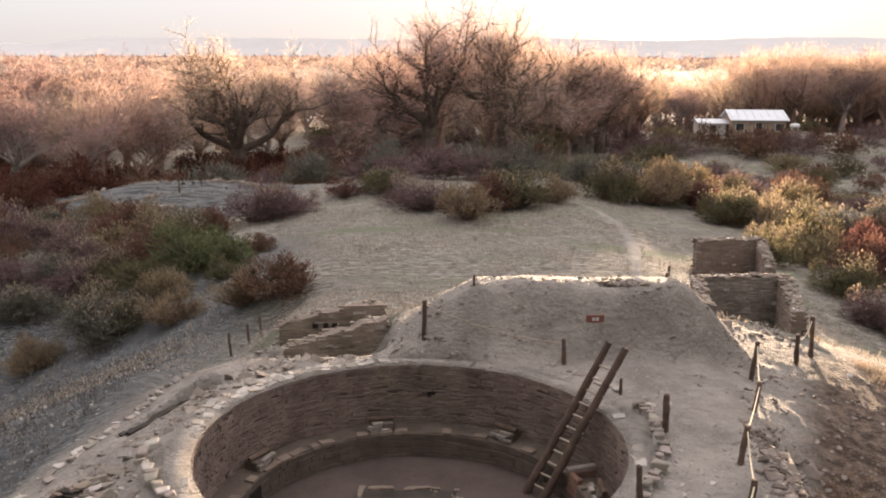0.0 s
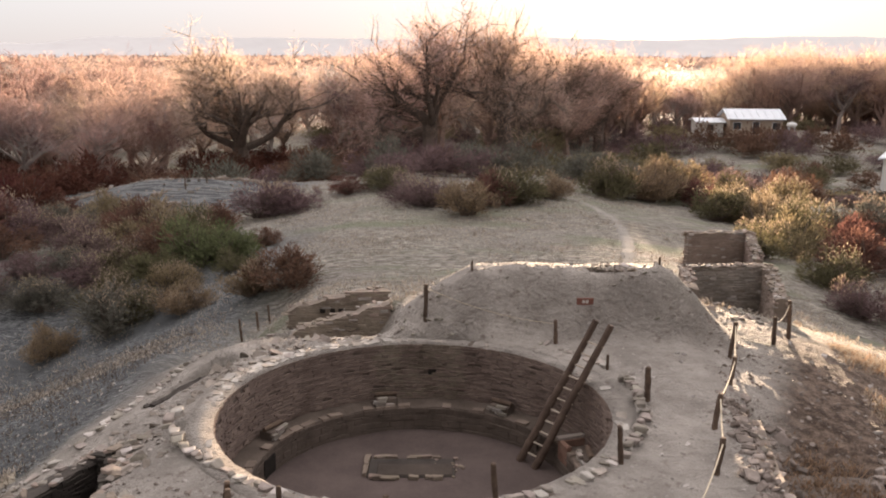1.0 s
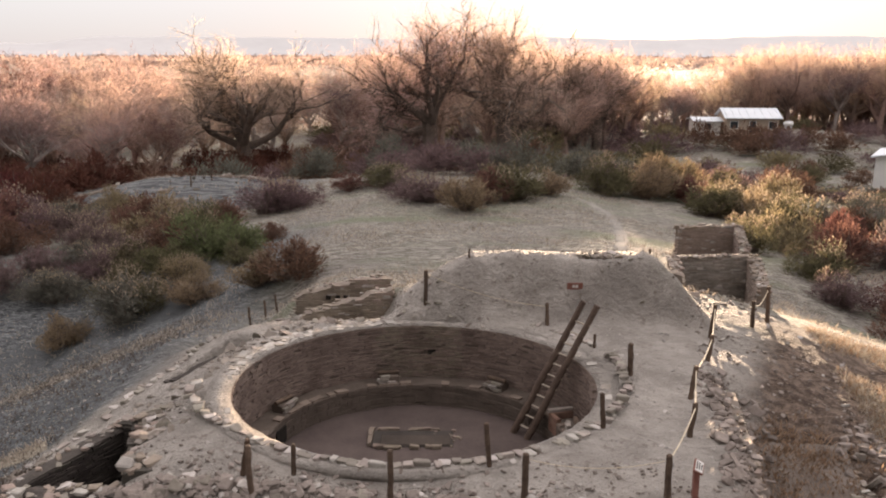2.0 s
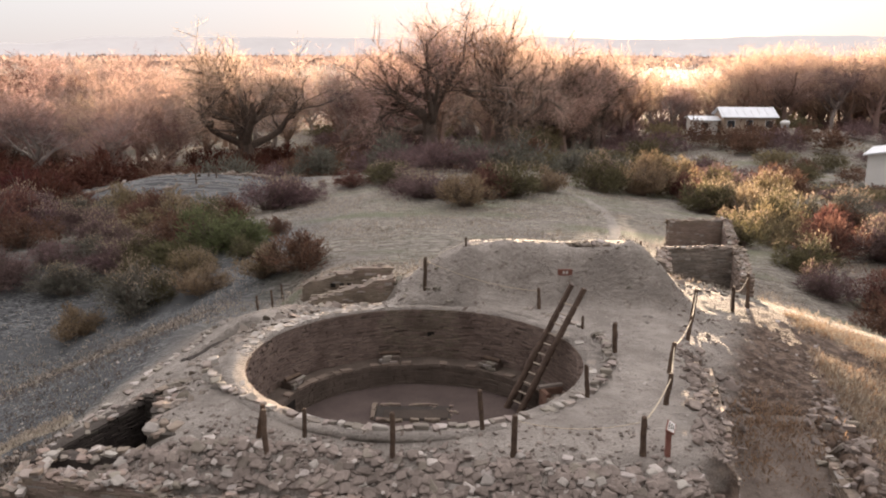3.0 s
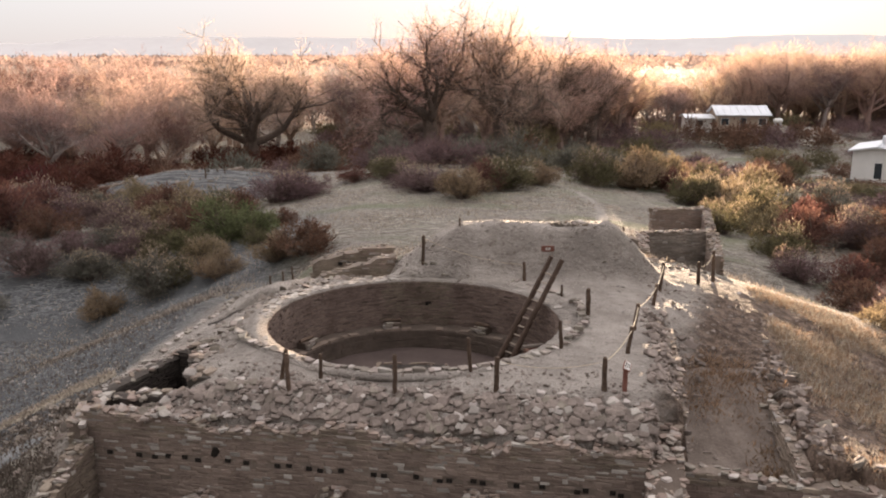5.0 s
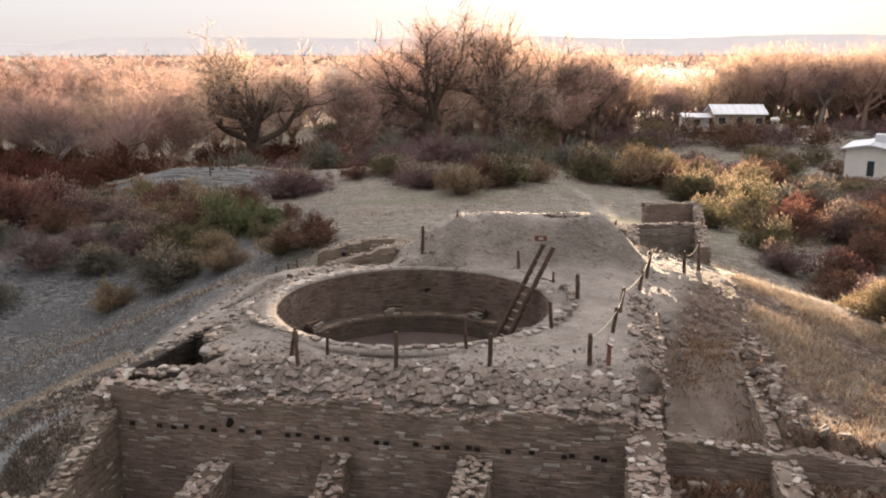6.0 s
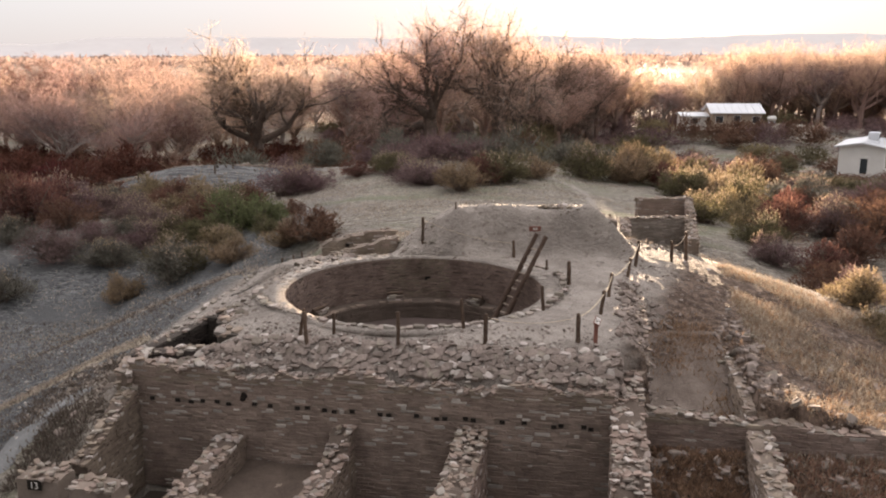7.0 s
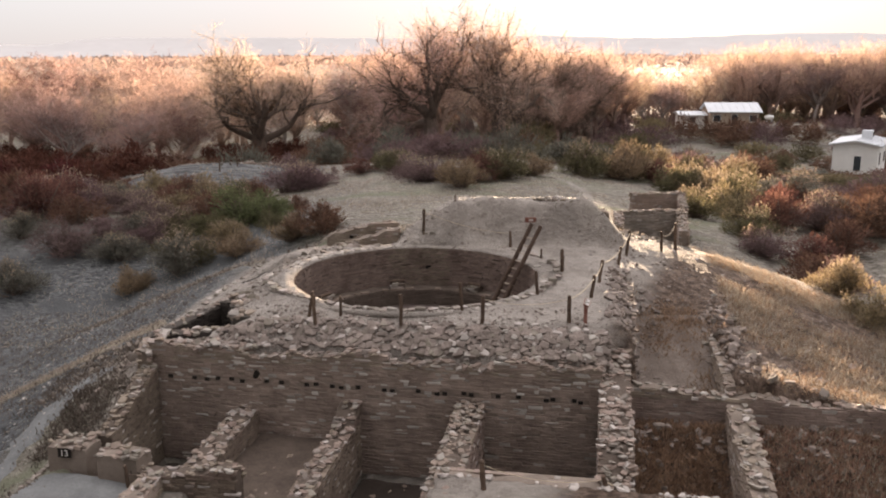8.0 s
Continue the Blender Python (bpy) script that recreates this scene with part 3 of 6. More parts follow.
def arc_place(r):
    def place(u, z):
        a = u / r
        return Vector((r * math.cos(a), r * math.sin(a), z)), Vector((-math.sin(a), math.cos(a), 0)), Vector((-math.cos(a), -math.sin(a), 0))
    return place


BENCH_Z, FLOOR_Z = -1.46, -2.05


def build_kiva():
    rnd = random.Random(21)
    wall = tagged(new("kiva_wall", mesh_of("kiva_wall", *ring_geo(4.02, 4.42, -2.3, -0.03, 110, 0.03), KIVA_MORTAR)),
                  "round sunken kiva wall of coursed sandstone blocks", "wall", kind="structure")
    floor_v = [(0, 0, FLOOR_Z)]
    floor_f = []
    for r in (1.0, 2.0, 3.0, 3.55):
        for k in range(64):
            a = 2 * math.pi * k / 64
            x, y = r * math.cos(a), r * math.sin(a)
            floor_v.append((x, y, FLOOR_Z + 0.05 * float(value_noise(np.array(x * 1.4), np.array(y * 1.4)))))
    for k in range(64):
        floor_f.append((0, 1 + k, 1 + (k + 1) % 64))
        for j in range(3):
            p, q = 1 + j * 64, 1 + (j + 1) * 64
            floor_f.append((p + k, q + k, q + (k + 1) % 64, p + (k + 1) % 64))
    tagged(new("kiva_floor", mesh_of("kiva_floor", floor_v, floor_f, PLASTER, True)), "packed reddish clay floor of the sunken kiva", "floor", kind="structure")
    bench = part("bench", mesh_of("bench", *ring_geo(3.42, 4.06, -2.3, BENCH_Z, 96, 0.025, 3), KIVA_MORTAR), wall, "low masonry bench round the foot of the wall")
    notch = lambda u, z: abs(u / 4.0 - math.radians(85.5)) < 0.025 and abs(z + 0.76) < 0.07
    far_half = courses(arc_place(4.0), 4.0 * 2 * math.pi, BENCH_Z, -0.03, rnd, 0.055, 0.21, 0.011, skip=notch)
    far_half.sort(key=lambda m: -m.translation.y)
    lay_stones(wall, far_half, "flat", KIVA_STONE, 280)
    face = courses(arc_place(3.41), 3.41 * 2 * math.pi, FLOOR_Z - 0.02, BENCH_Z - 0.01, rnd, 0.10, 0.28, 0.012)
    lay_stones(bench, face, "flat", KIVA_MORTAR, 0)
    edge = []
    for k in range(78):
        if rnd.random() < 0.3:
            continue
        a = 2 * math.pi * k / 78 + rnd.uniform(-0.02, 0.02)
        out = Vector((math.cos(a), math.sin(a), 0))
        edge.append(stone_matrix(out * 3.5 + Vector((0, 0, BENCH_Z + 0.01)), Vector((-out.y, out.x, 0)), Vector((0, 0, 1)), out, rnd.uniform(0.18, 0.34), 0.07, 0.2, rnd, 6))
    lay_stones(bench, edge, "flat", KIVA_STONE, 0)
    part("socket", mesh_of("socket", *box_geo(0.2, 0.1, 0.13), DARK), wall, "dark block standing in for a shaded niche", pose(0.32, 4.03, -0.825))
    part("coping", mesh_of("coping", *ring_geo(4.0, 4.52, -0.12, 0.0, 120, 0.02, 8), GROUND, True), wall, "sandy earth on top of the wall")
    lip = []
    for k in range(560):
        a = rnd.uniform(0, 2 * math.pi)
        deg = math.degrees(a)
        band = float(inside(deg, 96, 172, 10))
        if rnd.random() > 0.07 + 0.93 * band:
            continue
        out = Vector((math.cos(a), math.sin(a), 0))
        w, d = rnd.uniform(0.07, 0.34), rnd.uniform(0.07, 0.24)
        at = out * (4.05 + d / 2 + rnd.random() * (0.05 + 0.34 * band)) + Vector((0, 0, rnd.uniform(-0.025, 0.005)))
        turned = Matrix.Rotation(rnd.gauss(0, 0.3), 3, "Z") @ out
        lip.append(stone_matrix(at, Vector((-turned.y, turned.x, 0)), Vector((0, 0, 1)), turned, w, rnd.uniform(0.025, 0.055), d, rnd, 7))
    lay_stones(wall, lip[::2], "flat", PALE_STONE, 20)
    lay_stones(wall, lip[1::2], "flat", STONE, 20)
    # stone kerb a step outside the rim
    kerb = []
    a = 0.0
    while a < 2 * math.pi:
        w = rnd.choice((0.09, 0.12, 0.15, 0.18, 0.22, 0.28))
        out = Vector((math.cos(a), math.sin(a), 0))
        deg = math.degrees(a)
        p = Vector((0.05, 0.38, 0)) + out * (4.66 + rnd.uniform(-0.07, 0.07) - 0.16 * max(0.0, -math.sin(a)) + 0.34 * math.exp(-((deg - 196) / 15) ** 2))
        h = rnd.uniform(0.06, 0.12)
        if 35 < deg < 100:
            w, h = w * 0.6, h * 0.7
        layers = 2 if math.cos(a + 0.15) > 0.92 else 1
        if rnd.random() > (0.97 if 100 < deg < 186 else 0.3 if math.sin(a) > 0.35 else 0.06):
            for q in range(layers):
                kerb.append(stone_matrix(p + Vector((0, 0, h * (q + 0.4) - 0.02)), Vector((-out.y, out.x, 0)), Vector((0, 0, 1)), out, w, h, rnd.uniform(0.13, 0.22), rnd, 9))
        a += w * rnd.uniform(0.98, 1.25) / 4.56
    curb = tagged(empty("stone_kerb"), "pale stone kerb around the kiva's rim", "kerb")
    lay_stones(curb, kerb[::4], "rough", PALE_STONE, 75, "kerb_stone")
    lay_stones(curb, kerb[1::4] + kerb[2::4] + kerb[3::4], "rough", STONE, 225, "kerb_stone")
    # four low pilasters with a log across
    for deg in (103.0, 57.0, 152.0, 6.0):
        t = radians(deg)
        thing = tagged(empty("pilaster", Matrix.Translation((3.72 * math.cos(t), 3.72 * math.sin(t), BENCH_Z)) @ pose(0, 0, 0, 0, 0, deg + 90)),
                       "low masonry pilaster with a dark log on the kiva bench", "pilaster", "pilasters on the kiva bench")
        part("masonry_base", mesh_of("pilaster_base", *box_geo(0.5, 0.36, 0.2, 0.02), KIVA_MORTAR), thing)
        part("log", mesh_of("pilaster_log", *pole_geo([(-0.27, 0.02, 0.25), (0.0, 0.0, 0.26), (0.28, -0.03, 0.25)], [0.06, 0.065, 0.055], 9, rnd, 0.06), WOOD), thing, "dark weathered log")
        for k in range(7):
            s = stone_matrix(Vector((rnd.uniform(-0.24, 0.24), 0.18 + rnd.uniform(-0.02, 0.03), 0.05 + 0.075 * (k % 3))), Vector((1, 0, 0)), Vector((0, 0, 1)), Vector((0, 1, 0)), rnd.uniform(0.16, 0.26), 0.07, 0.1, rnd, 4)
            part("stone", shape_mesh("flat", k, STONE if k % 4 else PALE_STONE), thing, "", s)
    # floor vault and hearth
    vault = tagged(empty("floor_vault", pose(-0.12, 1.25, FLOOR_Z)), "sunken rectangular floor vault with a crumbled pale rim", "floor vault")
    # the vault isn't dug; dark slabs stand in for its shade
    part("hollow", mesh_of("vault_hollow", *box_geo(1.95, 0.86, 0.05, 0.03), CELL_STONE), vault, "low slab coloured dark for the hollow's shade", pose(0, 0.05, 0.0))
    part("silt", mesh_of("vault_fill", *box_geo(1.7, 0.55, 0.03, 0.02), ROOM_EARTH), vault, "slab coloured dark for the shaded hollow's floor", pose(0.08, -0.08, 0.035))
    for k in range(26):
        side = k % 3
        u = rnd.uniform(-0.95, 0.75)
        p = Vector((u, 0.55, 0.04)) if side == 0 else (Vector((u, -0.44, 0.05)) if side == 1 else Vector((-1.02, rnd.uniform(-0.4, 0.5), 0.05)))
        s = stone_matrix(p + Vector((0, rnd.uniform(-0.03, 0.03), 0)), Vector((0, 1, 0)) if side == 2 else Vector((1, 0, 0)), Vector((0, 0, 1)), Vector((1, 0, 0)) if side == 2 else Vector((0, 1, 0)), rnd.uniform(0.14, 0.34), rnd.uniform(0.05, 0.10), rnd.uniform(0.07, 0.14), rnd, 8)
        part("rim_stone", shape_mesh("flat", k % 7, KIVA_STONE), vault, "", s)
    for k in range(20):
        s = Matrix.Translation((0.9 + rnd.gauss(0, 0.22), rnd.gauss(0.1, 0.25), 0.03)) @ Euler((0, 0, rnd.uniform(0, 6.3))).to_matrix().to_4x4() @ Matrix.Diagonal((rnd.uniform(0.04, 0.12), rnd.uniform(0.04, 0.10), 0.05, 1))
        part("loose_stone", shape_mesh("rough", k % 7, KIVA_STONE), vault, "", s)
    recess = pose(3.395 * math.cos(radians(163.0)), 3.395 * math.sin(radians(163.0)), FLOOR_Z + 0.02, 0, 0, 163.0 + 90)
    part("recess", mesh_of("bench_recess", *box_geo(0.5, 0.06, 0.42, 0.02), DARK), bench, "dark block standing in for a shaded bench recess", recess)
    box = tagged(empty("ventilator_box", pose(3.56, 1.16, BENCH_Z - 0.3, 0, 0, 18)), "reddish masonry box set into the kiva bench", "masonry box")
    for name, sx, sy, px, py in (("side", 0.11, 0.44, -0.3, 0), ("side", 0.11, 0.44, 0.3, 0), ("back", 0.5, 0.11, 0, 0.17)):
        part(name, mesh_of("box_side", *box_geo(sx, sy, 0.46, 0.03), RED_CLAY), box, "", pose(px, py, 0))
    part("lintel", mesh_of("box_lintel", *box_geo(0.78, 0.13, 0.07, 0.015), STONE), box, "flat stone slab", pose(0, 0.2, 0.455))
    part("silt", mesh_of("box_fill", *box_geo(0.49, 0.3, 0.12, 0.02), DARK), box, "near-black slab inside", pose(0, -0.02, 0))


build_kiva()


# ---- walls of the ruin, along its own axes ----
RUIN = Matrix.Translation((0, -5.87, 0)) @ pose(0, 0, 0, 0, 0, -10)
RX, RY = RUIN.to_3x3() @ Vector((1, 0, 0)), RUIN.to_3x3() @ Vector((0, 1, 0))


def wall_core(lx0, ly0, lx1, ly1, thick, top, bottom, seed):
    """A mud-mortared core between two points of the ruin's axes, with an uneven top."""
    rnd = random.Random(seed)
    a, b = Vector((lx0, ly0)), Vector((lx1, ly1))
    length = (b - a).length
    way = (b - a) / length
    side = Vector((-way.y, way.x)) * thick / 2
    n = max(3, int(length / 0.3))
    v, f = [], []
    for k in range(n + 1):
        p = a + way * (length * k / n)
        z = top(length * k / n) - 0.06 + rnd.uniform(-0.05, 0.05)
        zc = z + rnd.uniform(0.0, 0.06)
        for q, zz in ((p - side, bottom), (p - side * 0.97, z), (p, zc), (p + side * 0.97, z), (p + side, bottom)):
            w = RUIN @ Vector((q.x, q.y, zz))
            v.append(w)
    for k in range(n):
        for j in range(4):
            f.append((k * 5 + j, k * 5 + j + 1, (k + 1) * 5 + j + 1, (k + 1) * 5 + j))
    f += [(4, 3, 2, 1, 0), tuple(n * 5 + j for j in range(5))]
    return v, f, a, way, side, length


def ruin_wall(name, lx0, ly0, lx1, ly1, thick, top, bottom, seed, faces=(1, 1), label="", caps=True, cap_size=(0.06, 0.20), cap_count=58, single=40, mat=None, skip=None, course=0.058):
    top_f = top if callable(top) else (lambda u: top)
    v, f, a, way, side, length = wall_core(lx0, ly0, lx1, ly1, thick, top_f, bottom, seed)
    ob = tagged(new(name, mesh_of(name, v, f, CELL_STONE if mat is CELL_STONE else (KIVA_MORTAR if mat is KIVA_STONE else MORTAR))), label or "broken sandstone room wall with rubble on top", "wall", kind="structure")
    rnd = random.Random(seed + 500)
    stones = []
    high = max(top_f(length * k / 20) for k in range(21))
    for sgn, wanted in zip((-1, 1), faces):
        if not wanted:
            continue
        def place(u, z, sgn=sgn):
            p = a + way * u + side * sgn
            out = RUIN.to_3x3() @ Vector((side.x * sgn, side.y * sgn, 0)).normalized()
            right = RUIN.to_3x3() @ Vector((way.x, way.y, 0))
            return RUIN @ Vector((p.x, p.y, z)), right, out
        stones += courses(place, length, bottom, high, rnd, course, 0.24, 0.012, 0.13, lambda u: top_f(u) - 0.02, skip)
    stones.sort(key=lambda m: -m.translation.z)
    bright = lambda k, m: (k * 7919) % 97 < (13 if name == "wall_long" and m.translation.z > -2.2 else 5)
    pale = [m for k, m in enumerate(stones) if bright(k, m)]
    stones = [m for k, m in enumerate(stones) if not bright(k, m)]
    lay_stones(ob, stones, "flat", mat or WALL_STONE, single)
    if pale and mat is not CELL_STONE:
        lay_stones(ob, pale, "flat", PALE_STONE, 12)
    if caps:
        loose = []
        for _ in range(int(length * thick * cap_count)):
            u, s = rnd.uniform(0, length), rnd.uniform(-1, 1)
            p = a + way * u + side * s
            size = rnd.uniform(*cap_size)
            h = size * rnd.uniform(0.25, 0.5)
            w = RUIN @ Vector((p.x, p.y, top_f(u) + rnd.uniform(-0.09, 0.02)))
            m = Matrix.Translation(w) @ Euler((radians(rnd.gauss(0, 11)), radians(rnd.gauss(0, 11)), rnd.uniform(0, 6.3))).to_matrix().to_4x4()
            loose.append(m @ Matrix.Diagonal((size, size * rnd.uniform(0.6, 1), h, 1)))
        lay_stones(ob, loose[::10], "rough", PALE_STONE, 24)
        lay_stones(ob, loose[1::5] + loose[2::5], "rough", STONE, 36)
        lay_stones(ob, loose[3::5] + loose[4::5] + loose[5::10], "rough", WALL_STONE, 20)
    return ob


SOCKETS = [(-6.9 + 0.36 * k + 0.1 * math.sin(k * 3.1), -1.72 + 0.03 * math.sin(k * 1.7)) for k in range(33)]
SOCKETS = [(u, z) for k, (u, z) in enumerate(SOCKETS) if (k * 11) % 9 not in (5, 2)]


def socket_here(u, z):
    return any(abs(u - 7.5 - su) < 0.15 and abs(z - sz) < 0.07 for su, sz in SOCKETS)


long_wall = ruin_wall("wall_long", -7.5, 0.22, 5.05, 0.22, 0.44, lambda u: -0.84 + 0.10 * math.sin(u * 1.3) + 0.08 * math.sin(u * 3.1 + 1) + 0.05 * math.sin(u * 7.7), -4.2, 41, (1, 0),
                      "long coursed sandstone wall with a row of beam sockets", True, (0.06, 0.22), 95, 290, None, socket_here, 0.06)
for su, sz in SOCKETS:
    part("beam_socket", mesh_of("beam_socket", *box_geo(0.125, 0.06, 0.09), DARK), long_wall, "dark block standing in for a shaded square hole", RUIN @ pose(su, 0.0, sz - 0.05))
part("round_vent", mesh_of("round_vent", *pole_geo([(0, -0.04, 0), (0, 0.06, 0.01)], [0.10, 0.11], 9, random.Random(2), 0.35), DARK), long_wall, "dark plug standing in for a shaded round hole", RUIN @ pose(-4.35, 0.0, -1.52))

# room walls with KIVA_STONE carry the rooms' shade in their colour
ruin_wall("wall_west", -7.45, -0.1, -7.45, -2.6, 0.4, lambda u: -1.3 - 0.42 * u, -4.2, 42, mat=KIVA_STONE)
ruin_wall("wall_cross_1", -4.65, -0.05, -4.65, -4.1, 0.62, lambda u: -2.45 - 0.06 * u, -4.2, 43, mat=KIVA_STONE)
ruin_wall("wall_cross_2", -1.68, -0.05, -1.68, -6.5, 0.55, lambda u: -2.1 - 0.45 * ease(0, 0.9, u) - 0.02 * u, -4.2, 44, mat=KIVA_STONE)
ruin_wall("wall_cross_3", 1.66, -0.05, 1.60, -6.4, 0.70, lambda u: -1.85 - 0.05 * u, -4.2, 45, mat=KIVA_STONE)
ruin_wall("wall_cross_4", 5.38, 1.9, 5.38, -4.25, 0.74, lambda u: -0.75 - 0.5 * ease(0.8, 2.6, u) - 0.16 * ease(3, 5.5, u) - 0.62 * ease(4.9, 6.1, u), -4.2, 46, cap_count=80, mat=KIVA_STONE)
ruin_wall("wall_south", 1.4, -3.85, 5.2, -3.85, 0.5, -1.98, -4.2, 47, (0, 1), "earth-capped edge of a sunken room", False)
ruin_wall("wall_south_low", -5.9, -3.9, -3.3, -3.8, 0.45, lambda u: -2.42 - 0.12 * math.sin(u * 2), -4.2, 48, mat=KIVA_STONE)
ruin_wall("wall_pier_1", -8.25, -3.45, -7.2, -3.5, 0.66, -2.12, -3.1, 49, (0, 0), label="square masonry pier beside a doorway")
ruin_wall("wall_pier_2", -6.75, -3.75, -5.7, -3.8, 0.66, -2.12, -3.1, 50, (0, 0), label="square masonry pier beside a doorway")
ruin_wall("wall_south_spur", -5.35, -4.1, -5.2, -5.8, 0.5, lambda u: -2.45 - 0.05 * u, -3.3, 51)
ruin_wall("wall_north_east", 5.75, 1.45, 12.6, 1.45, 0.42, lambda u: -1.72 - 0.04 * u + 0.05 * math.sin(u * 2.3), -3.9, 52)
ruin_wall("wall_east_long", 8.58, 1.6, 8.58, 7.6, 0.42, lambda u: -1.66 + 0.03 * u, -3.0, 53)
ruin_wall("wall_trough_west", 5.8, 7.2, 5.72, 1.95, 0.46, lambda u: -0.36 - 0.4 * ease(3.0, 5.2, u) + 0.06 * math.sin(u * 2.6), -2.8, 91, label="rubble-topped stone wall of a long sunken room")
ruin_wall("wall_cross_5", 8.62, 1.2, 8.62, -3.6, 0.55, lambda u: -2.0 - 0.09 * u, -4.2, 54)
# cell walls: the pit's darkness is put into their colour
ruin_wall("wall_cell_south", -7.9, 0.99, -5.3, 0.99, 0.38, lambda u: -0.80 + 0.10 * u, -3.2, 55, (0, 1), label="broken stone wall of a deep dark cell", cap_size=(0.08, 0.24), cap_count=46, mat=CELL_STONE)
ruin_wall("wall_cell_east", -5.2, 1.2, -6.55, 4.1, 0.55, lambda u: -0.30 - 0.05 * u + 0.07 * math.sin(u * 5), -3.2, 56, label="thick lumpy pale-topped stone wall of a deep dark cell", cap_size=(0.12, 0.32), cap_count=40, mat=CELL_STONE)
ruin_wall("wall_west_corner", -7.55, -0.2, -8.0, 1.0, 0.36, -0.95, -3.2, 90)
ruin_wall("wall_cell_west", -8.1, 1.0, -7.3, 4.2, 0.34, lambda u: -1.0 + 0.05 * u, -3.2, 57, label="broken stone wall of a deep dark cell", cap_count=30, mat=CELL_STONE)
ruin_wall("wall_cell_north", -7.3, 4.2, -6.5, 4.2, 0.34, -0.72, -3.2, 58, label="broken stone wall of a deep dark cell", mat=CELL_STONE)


def room_floor(name, lx0, lx1, ly0, ly1, label, mat=None):
    """A floor sheet following the ground a hand above it; the default colour holds shade."""
    n, m = 14, 20
    v, f = [], []
    for j in range(m + 1):
        for i in range(n + 1):
            x, y = from_ruin(lx0 + (lx1 - lx0) * i / n, ly0 + (ly1 - ly0) * j / m)
            v.append((x, y, height(x, y) + 0.07 + 0.05 * math.sin(x * 2.3 + y) * math.cos(y * 1.9)))
    for j in range(m):
        for i in range(n):
            a = j * (n + 1) + i
            f.append((a, a + 1, a + n + 2, a + n + 1))
    tagged(new(name, mesh_of(name, v, f, mat or ROOM_EARTH, True)), label, "floor", kind="structure")


room_floor("floor_room_1", -7.2, -4.9, -3.5, -0.05, "floor of a deep roofless room with its shade put into the colour")
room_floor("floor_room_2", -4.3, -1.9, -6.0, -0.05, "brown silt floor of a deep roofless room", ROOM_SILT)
room_floor("floor_room_3", -1.4, 1.25, -6.0, -0.05, "floor of a deep roofless room with its shade put into the colour")
room_floor("floor_room_4", 2.05, 4.95, -3.45, -0.05, "floor of a deep roofless room with its shade put into the colour")
room_floor("floor_room_6", 6.1, 8.34, 1.72, 6.7, "smooth grey silt floor of a long sunken room", GREY_SILT)
room_floor("terrace_floor", -8.7, -5.55, -8.0, -4.0, "swept pale silt of a small terrace before the piers", PALE_SILT)
room_floor("floor_room_5", -7.6, -5.9, 1.3, 2.6, "floor of a deep cell with its shade put into the colour", CELL_STONE)


def world_wall(name, x0, y0, x1, y1, *rest, **more):
    return ruin_wall(name, *to_ruin(x0, y0), *to_ruin(x1, y1), *rest, **more)


# the slot's shade is put into this wall's dark colour
world_wall("wall_slot_west", -6.05, 1.75, -5.0, 3.75, 0.2, lambda u: -0.66 + 0.03 * u, -1.9, 60, label="low wall of flat stones coloured dark for the slot's shade", caps=False, mat=CELL_STONE)
world_wall("wall_slot_east", -5.52, 1.30, -4.12, 3.34, 0.24, -0.46, -1.9, 61, label="low wall top of flat stones beside a slot", cap_size=(0.05, 0.16), cap_count=20)
north_wall = world_wall("wall_north_west", -4.1, 8.75, -1.1, 9.05, 0.45, lambda u: -0.42 + 0.2 * u - 0.15 * ease(0.5, 0, u) - 0.15 * ease(2.6, 3.0, u) + 0.04 * math.sin(u * 7), -1.7, 62, label="stepped remnant of a coursed stone wall", cap_size=(0.05, 0.16), cap_count=22)
for sx, sw in ((-3.05, 0.16), (-2.75, 0.14), (-2.5, 0.15)):
    part("beam_socket", mesh_of("beam_socket", *box_geo(sw, 0.08, 0.12), DARK), north_wall, "dark block standing in for a shaded square hole", pose(sx, 8.60 + 0.1 * (sx + 3.05), -0.62))
world_wall("wall_north_west_low", -3.85, 7.05, -0.95, 7.5, 0.46, lambda u: -0.60 + 0.24 * u - 0.3 * ease(0.5, 0, u) + 0.04 * math.sin(u * 6), -1.9, 63, label="low remnant of a coursed stone wall", cap_size=(0.05, 0.16), cap_count=22)
world_wall("wall_north_crest", 0.2, 5.55, 7.3, 5.5, 0.45, lambda u: 0.95 + 0.62 * ease(0.2, 1.6, u) - 0.55 * ease(5.8, 7.1, u) + 0.04 * math.sin(u * 3), 0.0, 64, (0, 0), label="crumbled crest of an earthen north wall")
world_wall("wall_room_near", 9.5, 14.1, 12.5, 14.3, 0.4, -0.45, -2.4, 65, label="reddish back wall of a small ruined room", mat=STONE)
world_wall("wall_room_near_side", 12.55, 14.3, 11.9, 11.2, 0.45, lambda u: -0.45 - 0.15 * u, -2.4, 66, label="stub side wall of a small ruined room")
world_wall("wall_room_near_west", 9.4, 14.0, 9.0, 11.6, 0.4, lambda u: -0.45 - 0.1 * u, -2.4, 67, label="stub side wall of a small ruined room")
world_wall("wall_room_far", 11.9, 22.7, 14.8, 23.1, 0.4, -1.0, -3.2, 68, label="reddish back wall of a small ruined room")
world_wall("wall_room_far_side", 14.9, 23.0, 14.3, 20.0, 0.4, lambda u: -1.0 - 0.2 * u, -3.2, 69, label="stub side wall of a small ruined room")
